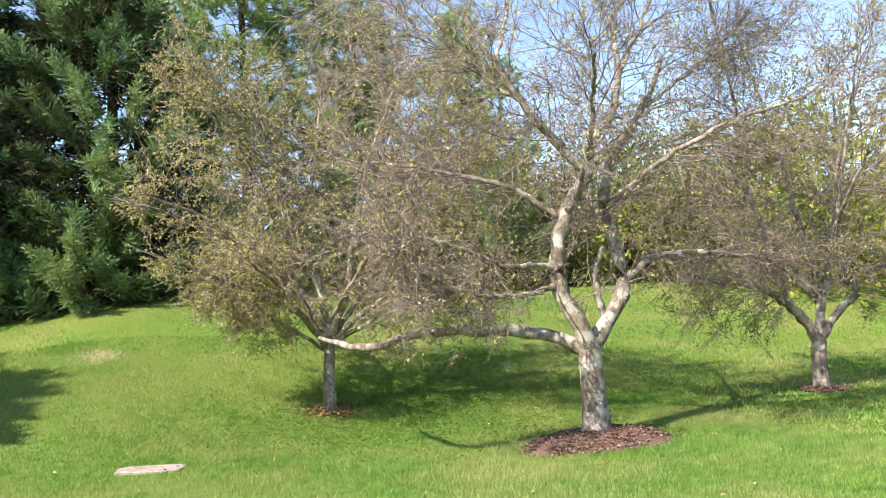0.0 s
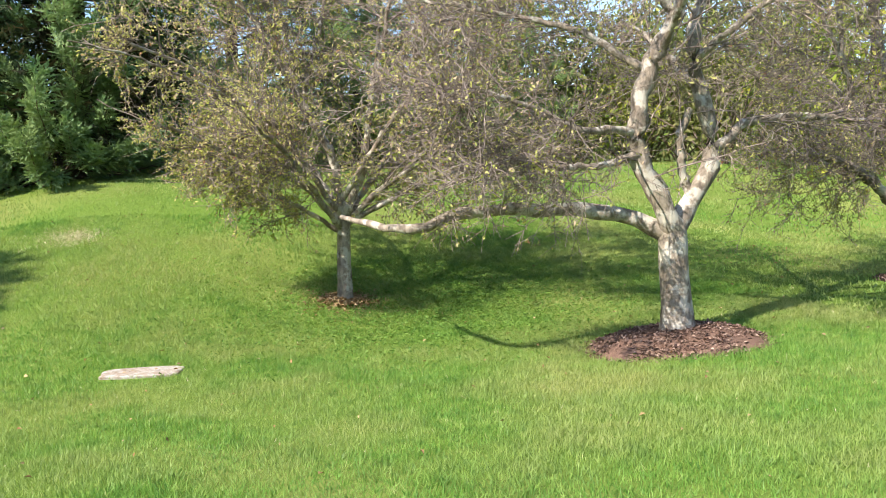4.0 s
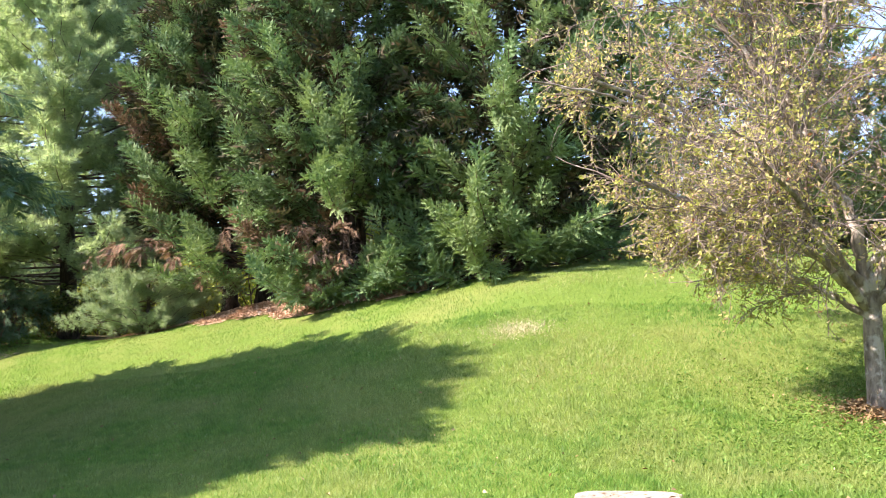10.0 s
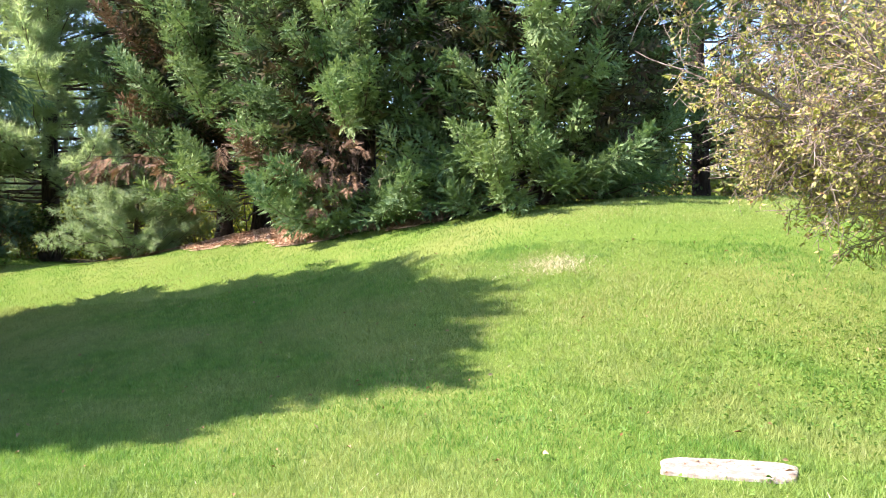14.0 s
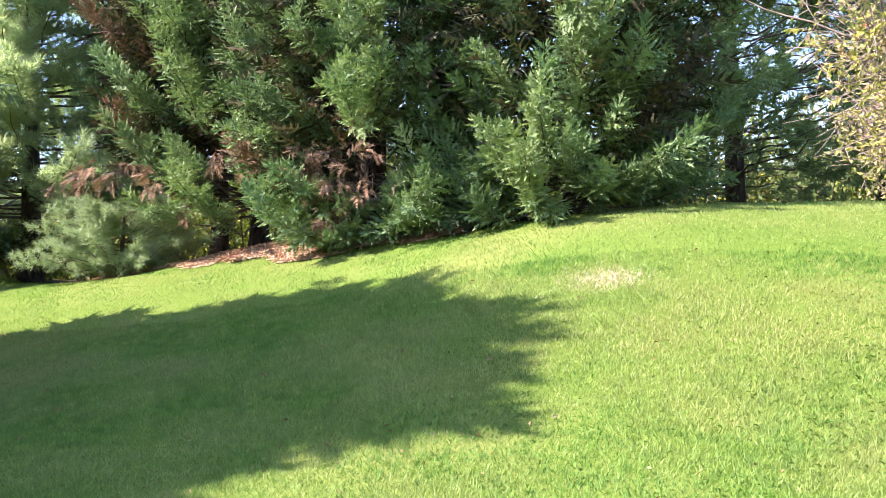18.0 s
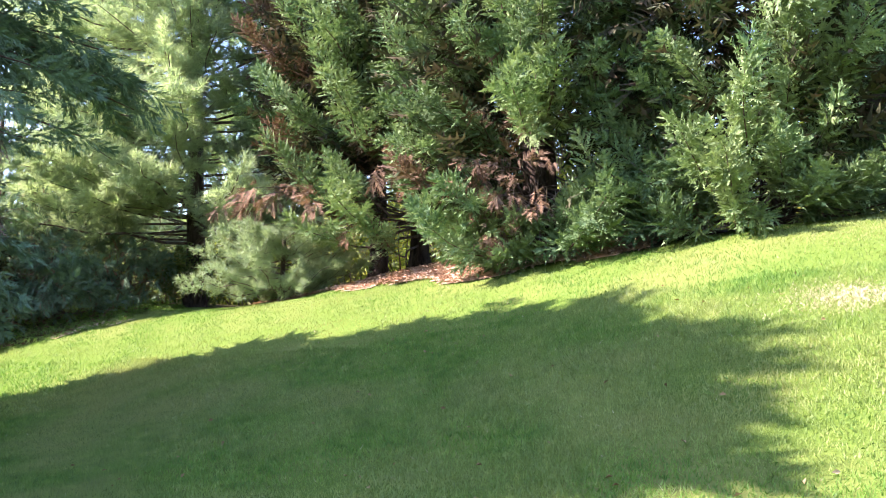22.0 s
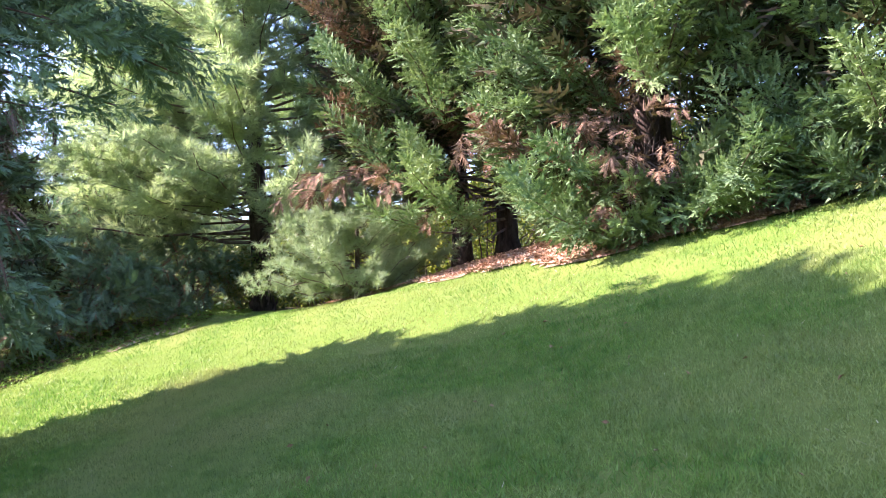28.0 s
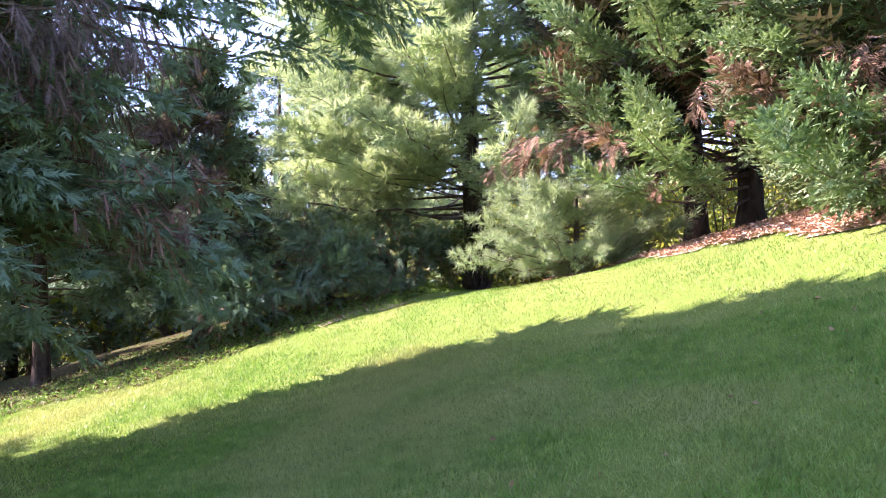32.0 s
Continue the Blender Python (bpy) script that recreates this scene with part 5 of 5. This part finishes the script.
# ---- mulch, stone, litter ----
def mound(name, x, y, rx, ry, h, mat, label):
    """A low heap, uneven at its rim."""
    n, rings = 48, 12
    a = np.linspace(0, 2 * np.pi, n, endpoint=False)
    wob = 1 + 0.07 * np.sin(3 * a + x) + 0.05 * np.sin(7 * a + y)
    V = [np.array([[x, y, ground_z(x, y) + h]])]
    for i in range(1, rings + 1):
        u = i / rings
        px, py = x + np.cos(a) * rx * u * wob, y + np.sin(a) * ry * u * wob
        V.append(np.stack([px, py, ground_z(px, py) + h * (1 - u ** 2) ** 0.8 - (0.02 if i == rings else 0) + rng.normal(0, 0.008, n)], -1))
    V = np.concatenate(V)
    F = []
    for j in range(n):
        k = (j + 1) % n
        F.append([0, 1 + j, 1 + k, 1 + k])
        for i in range(rings - 1):
            F.append([1 + i * n + j, 1 + (i + 1) * n + j, 1 + (i + 1) * n + k, 1 + i * n + k])
    T3 = np.array(F)
    tri = np.concatenate([T3[:, :3], T3[:, [0, 2, 3]]])
    tri = tri[(tri[:, 0] != tri[:, 1]) & (tri[:, 1] != tri[:, 2]) & (tri[:, 0] != tri[:, 2])]
    ob = tagged(new(name, mesh_of(name, V, tri, mat, True)), label, "mulch")
    return ob, lambda px, py: ground_z(px, py) + h * np.maximum(0, 1 - ((px - x) / rx) ** 2 - ((py - y) / ry) ** 2) ** 0.8


def chips(x, y, z, size, mat_, name, label, cat, flat_=0.35):
    """Small flat splinters or leaves lying about."""
    k = len(x)
    V, F = by_kind(LEAVES, np.stack([x, y, z], -1), around(k, flat_), unit(np.array([0, 0, 1.0]) + rng.normal(0, 0.5, (k, 3))), size)
    return tagged(new(name, mesh_of(name, V, F, mat_)), label, cat, kind="stuff")


CX, CY, CZ = [], [], []
for x, y, r, h in ((4.43, 7.68, 1.0, 0.19), (9.35, 10.25, 0.42, 0.05)):
    ob, top = mound("mulch_mound", x, y, r, r * 0.92, h, M_MULCH, "dark brown shredded bark mulch heaped round the trunk")
    k = int(5200 * r)
    a, u = rng.uniform(0, 2 * np.pi, k), np.sqrt(rng.random(k)) * 1.08
    px, py = x + np.cos(a) * r * u, y + np.sin(a) * r * 0.92 * u
    CX.append(px), CY.append(py), CZ.append(top(px, py) + 0.01)
chips(np.concatenate(CX), np.concatenate(CY), np.concatenate(CZ), rng.uniform(0.018, 0.06, sum(map(len, CX))), M_CHIP, "mulch_chips", "brown splinters of bark mulch", "mulch")

# ring of fallen leaves round the small trunk, and strays on the lawn
k = 1500
a, u = rng.uniform(0, 2 * np.pi, k), np.abs(rng.normal(0, 0.34, k)) + 0.1
px, py = 1.0 + np.cos(a) * u, 11.45 + np.sin(a) * u
x2, y2 = lawn_points(420, -10, 10, 3, 15)
px, py = np.r_[px, x2], np.r_[py, y2]
chips(px, py, ground_z(px, py) + np.r_[np.maximum(0.012, 0.09 - 0.2 * u), np.full(420, 0.05)], rng.uniform(0.03, 0.07, len(px)), M_LITTER, "fallen_leaves", "dry brown leaves fallen on the grass", "leaves")

# straw and leaves on the bed under the conifers
k = 15000
px = rng.uniform(-16.6, -6, k)
py = bed_edge(px) + np.abs(rng.normal(0, 1.1, k)) - 0.1
chips(px, py, ground_z(px, py) + 0.05, rng.uniform(0.03, 0.085, k), M_STRAWBITS, "pine_straw", "loose orange pine straw and dead sprays", "straw", 0.25)
# litter along the wood's edge, in the copy darkened for shade
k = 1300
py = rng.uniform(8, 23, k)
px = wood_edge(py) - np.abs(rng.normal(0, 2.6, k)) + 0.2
chips(px, py, ground_z(px, py) + 0.06, rng.uniform(0.05, 0.13, k), M_SHADELITTER, "leaf_litter", "brown leaf litter coloured darker for the shade of the trees", "leaves", 0.3)

# low green cover where the lawn meets the trees
k = 14000
py = rng.uniform(9, 24, k)
px = wood_edge(py) - np.abs(rng.normal(0, 1.7, k)) + 0.25
hgt = rng.uniform(0.02, 0.1, k) * (0.4 + lumps(px, py, 1.7, 0.9))
V, F = by_kind(LEAVES, np.stack([px, py, ground_z(px, py) + hgt], -1), around(k, 0.6), unit(np.array([0, 0, 1.0]) + rng.normal(0, 0.5, (k, 3))), rng.uniform(0.03, 0.07, k))
tagged(new("ground_cover", mesh_of("ground_cover", V, F, M_CLOVER)), "low green weeds along the lawn's shaded edge", "weeds", kind="stuff")

k = 16000
y2 = rng.uniform(8.5, 21, k)
x2 = wood_edge(y2) - np.abs(rng.normal(0, 2.2, k)) + 0.15
V, F = blades(x2, y2, rng.uniform(0.03, 0.08, k), rng.uniform(0.012, 0.022, k), rng.uniform(0.3, 1.2, k))
V[:, 2] += 0.02
tagged(new("thin_grass", mesh_of("thin_grass", V, F, M_GRASS)), "thin grass growing under the trees", "grass", kind="stuff")

# broad weeds in the thin grass under the small crabapple
k = 16000
px, py = rng.normal(2.3, 1.9, k), rng.normal(11.0, 1.3, k)
ok = on_lawn(px, py)
px, py = px[ok], py[ok]
k = len(px)
V, F = by_kind(LEAVES, np.stack([px, py, ground_z(px, py) + rng.uniform(0.02, 0.07, k)], -1), around(k, 0.3), unit(np.array([0, 0, 1.0]) + rng.normal(0, 0.35, (k, 3))), rng.uniform(0.025, 0.055, k))
tagged(new("clover", mesh_of("clover", V, F, M_CLOVER)), "low dark green clover in thin grass", "weeds", kind="stuff")

# pale oblong stone lying in the grass
bm = bmesh.new()
n = 40
ring = []
for i in range(n):
    a = 2 * math.pi * i / n
    c, s = math.cos(a), math.sin(a)
    ring.append((0.44 * math.copysign(abs(c) ** 0.32, c) * (1 + 0.03 * math.sin(7 * a)) + 0.03 * s, 0.215 * math.copysign(abs(s) ** 0.5, s) * (1 + 0.06 * math.sin(5 * a + 1)) * (0.9 + 0.12 * c)))
levels = [(-0.1, 0.99), (0.0, 1.0), (0.009, 0.985), (0.013, 0.95), (0.015, 0.88), (0.014, 0.5)]
rows = [[bm.verts.new((px * k + 0.006 * math.sin(9 * px), py * k + 0.008 * math.sin(14 * px + lv), lv)) for px, py in ring] for lv, k in levels]
for r0, r1 in zip(rows, rows[1:]):
    for i in range(n):
        bm.faces.new((r0[i], r0[(i + 1) % n], r1[(i + 1) % n], r1[i]))
bm.faces.new(rows[-1])
me = bpy.data.meshes.new("stone_slab")
bm.to_mesh(me)
me.materials.append(M_STONE)
slab = tagged(new("stone_slab", me), "pale oblong stone slab set in the grass", "stone")
k = 70
px, py = rng.uniform(-0.4, 0.4, k), rng.normal(0, 0.07, k)
chips(SLAB[0] + px, SLAB[1] + py + 0.12 * px, ground_z(SLAB[0] + px, SLAB[1] + py) + 0.022, rng.uniform(0.012, 0.035, k), M_LITTER, "slab_debris", "brown leaf scraps lying on the stone slab", "leaves", 0.12)
slab.matrix_world = pose(SLAB[0], SLAB[1], float(ground_z(*SLAB)) + 0.01, 3.5, 1.5, 0)


# ---- understorey and far woods ----
def bush(x, y, r, h, count, mat, size, label, kind="shrub"):
    """A leafy shrub: thin stems and a loose crown of leaves."""
    root = tagged(new(kind), label, kind)
    z0 = float(ground_z(x, y))
    root.location = (x, y, z0)
    k = 14
    base = np.zeros((k, 3)) + rng.normal(0, 0.12, (k, 3)) * [1, 1, 0]
    P = grown(base, np.stack([rng.normal(0, 0.5, k), rng.normal(0, 0.5, k), np.ones(k)], -1), np.full(k, h * 0.95), 7, 0.16, 0.02)
    V, F = tubes(P, np.linspace(0.03, 0.008, 7)[None] * np.ones((k, 1)), 4)
    part("stem_work", mesh_of("stem_work", V, F, M_CONTWIG, True), root, kind="stuff")
    d = around(count)
    q = d * (rng.random(count) ** 0.4)[:, None] * [r, r, h * 0.5] + [0, 0, h * 0.56]
    q += 0.25 * r * np.sin(q[:, [1, 2, 0]] * 5 / r)
    q = q[q[:, 2] > 0.05]
    V, F = by_kind(LEAVES, q, around(len(q)), around(len(q)), rng.uniform(0.7, 1.3, len(q)) * size)
    part("leafage", mesh_of("leafage", V, F, mat), root)
    return root


for x, y, r, h in ((-14.5, 26.5, 1.8, 3.2), (-17.2, 28.0, 2.2, 3.6), (-11.5, 26.8, 1.8, 3.0), (-9.0, 25.5, 1.6, 2.8), (-6.2, 24.5, 1.5, 2.2), (-22.0, 28.5, 2.4, 4.2), (-20.5, 26.8, 1.4, 2.4)):
    bush(x, y, r, h, 2600, M_SHRUB, 0.13, "sunlit yellow-green shrub behind the trunks")
for x, y, r, h in ((-20.8, 17.6, 1.2, 1.6), (-23.5, 22.0, 1.6, 2.6), (-17.9, 21.6, 1.0, 1.3), (-3.0, 24.0, 1.6, 1.6), (3.5, 26.0, 1.6, 1.8)):
    bush(x, y, r, h, 2000, M_WOODS, 0.11, "shaded green shrub at the wood's edge")

# undergrowth that closes the view between the trunks
for ang in np.r_[np.arange(8, 176, 4.0), np.arange(10, 130, 4.3)]:
    d = rng.uniform(23.5, 30) + (3 if ang < 75 else 0)
    x, y = -6 + d * math.cos(radians(ang)), 8 + d * math.sin(radians(ang))
    bush(x, y, rng.uniform(1.9, 2.6), rng.uniform(2.8, 4.4) * (1.8 if 48 < ang < 112 else 1.45 if ang < 75 else 1), 1000, M_SHRUB if rng.random() < 0.35 else M_WOODS, 0.28, "leafy undergrowth at the edge of the far wood", "undergrowth")

# dark line of woods far behind everything
n = 240
a = np.linspace(0, 2 * np.pi, n, endpoint=False)
rows = []
for lv in (-12.0, 0.0, 1.0):
    top = 13.5 + 1.6 * np.sin(7 * a) + 1.2 * np.sin(19 * a + 1) + 0.9 * np.sin(53 * a)
    rows.append(np.stack([-4 + 85 * np.cos(a), 10 + 85 * np.sin(a), top * lv if lv >= 0 else np.full(n, lv)], -1))
V = np.concatenate(rows)
i = np.arange(n)
F = np.concatenate([np.stack([i + n * r, (i + 1) % n + n * r, (i + 1) % n + n * (r + 1), i + n * (r + 1)], -1) for r in (0, 1)])
tagged(new("backdrop", mesh_of("backdrop", V, F, M_FARWOODS)), "dark green line of distant woods", "woods", kind="structure")

# distant deciduous trees closing the view
far = []
for ang in np.arange(-20, 215, 6.5):
    d = rng.uniform(44, 62)
    far.append((-6 + d * math.cos(radians(ang)), 8 + d * math.sin(radians(ang)), rng.uniform(10, 15), rng.uniform(4.5, 6)))
for ang in np.arange(112, 212, 5.0):
    d = rng.uniform(33, 39)
    far.append((-6 + d * math.cos(radians(ang)), 8 + d * math.sin(radians(ang)), rng.uniform(5, 7.5), rng.uniform(3, 4)))
near_far = [(14, 31, 8.5, 3.8), (20, 25, 9, 4), (-16.5, 32, 7.5, 3.5), (-21.5, 33.5, 8.5, 3.8), (-12, 31.5, 7, 3.2), (-26, 31, 8, 3.6)]
far += near_far + [(-23, 36, 9, 4), (-14, 37, 8, 4), (-4, 38, 8, 3.8), (-36, 6, 7, 3.5)]
for x, y, h, r in far:
    root = tagged(new("broadleaf_tree"), "distant leafy tree turning yellow-brown", "tree", "trees of the far wood")
    z0 = float(ground_z(x, y))
    root.location = (x, y, z0)
    part("trunk", trunk_mesh("trunk", [(0, 0, -0.2), (0.1, 0, h * 0.4), (0.2, 0.1, h * 0.8)], 0.25, 0.06, M_CONBARK, 8, n=12), root)
    seen = 50 < math.degrees(math.atan2(y - 8, x + 6)) < 165
    fine = (x, y, h, r) in near_far
    k = 4500 if fine else 300 if not seen else 1500
    hub = around(30) * [r * 0.75, r * 0.75, h * 0.36] + [0, 0, h * 0.53]
    q = hub[rng.integers(0, 30, k)] + rng.normal(0, r * 0.2, (k, 3))
    q = q[q[:, 2] > 0.2]
    V, F = by_kind(LEAVES, q, around(len(q)), around(len(q)), rng.uniform(0.2, 0.36, len(q)) * (0.75 if h < 9.5 else 1) * (0.7 if fine else 1.15 if seen else 2.8))
    part("crown", mesh_of("crown", V, F, M_WOODS), root)

# the lawn behind and beside the walk
V, F = joined([grass(170000, (-14, 11, -7, 2.6), 0.07, 0.0145), grass(60000, (-20, -9, 2.2, 8), 0.07, 0.0145), grass(40000, (7, 14, 2.2, 8), 0.07, 0.0145)])
tagged(new("lawn_grass", mesh_of("lawn_grass", V, F, M_GRASS)), "green blades of lawn grass in the sun", "grass", kind="stuff")
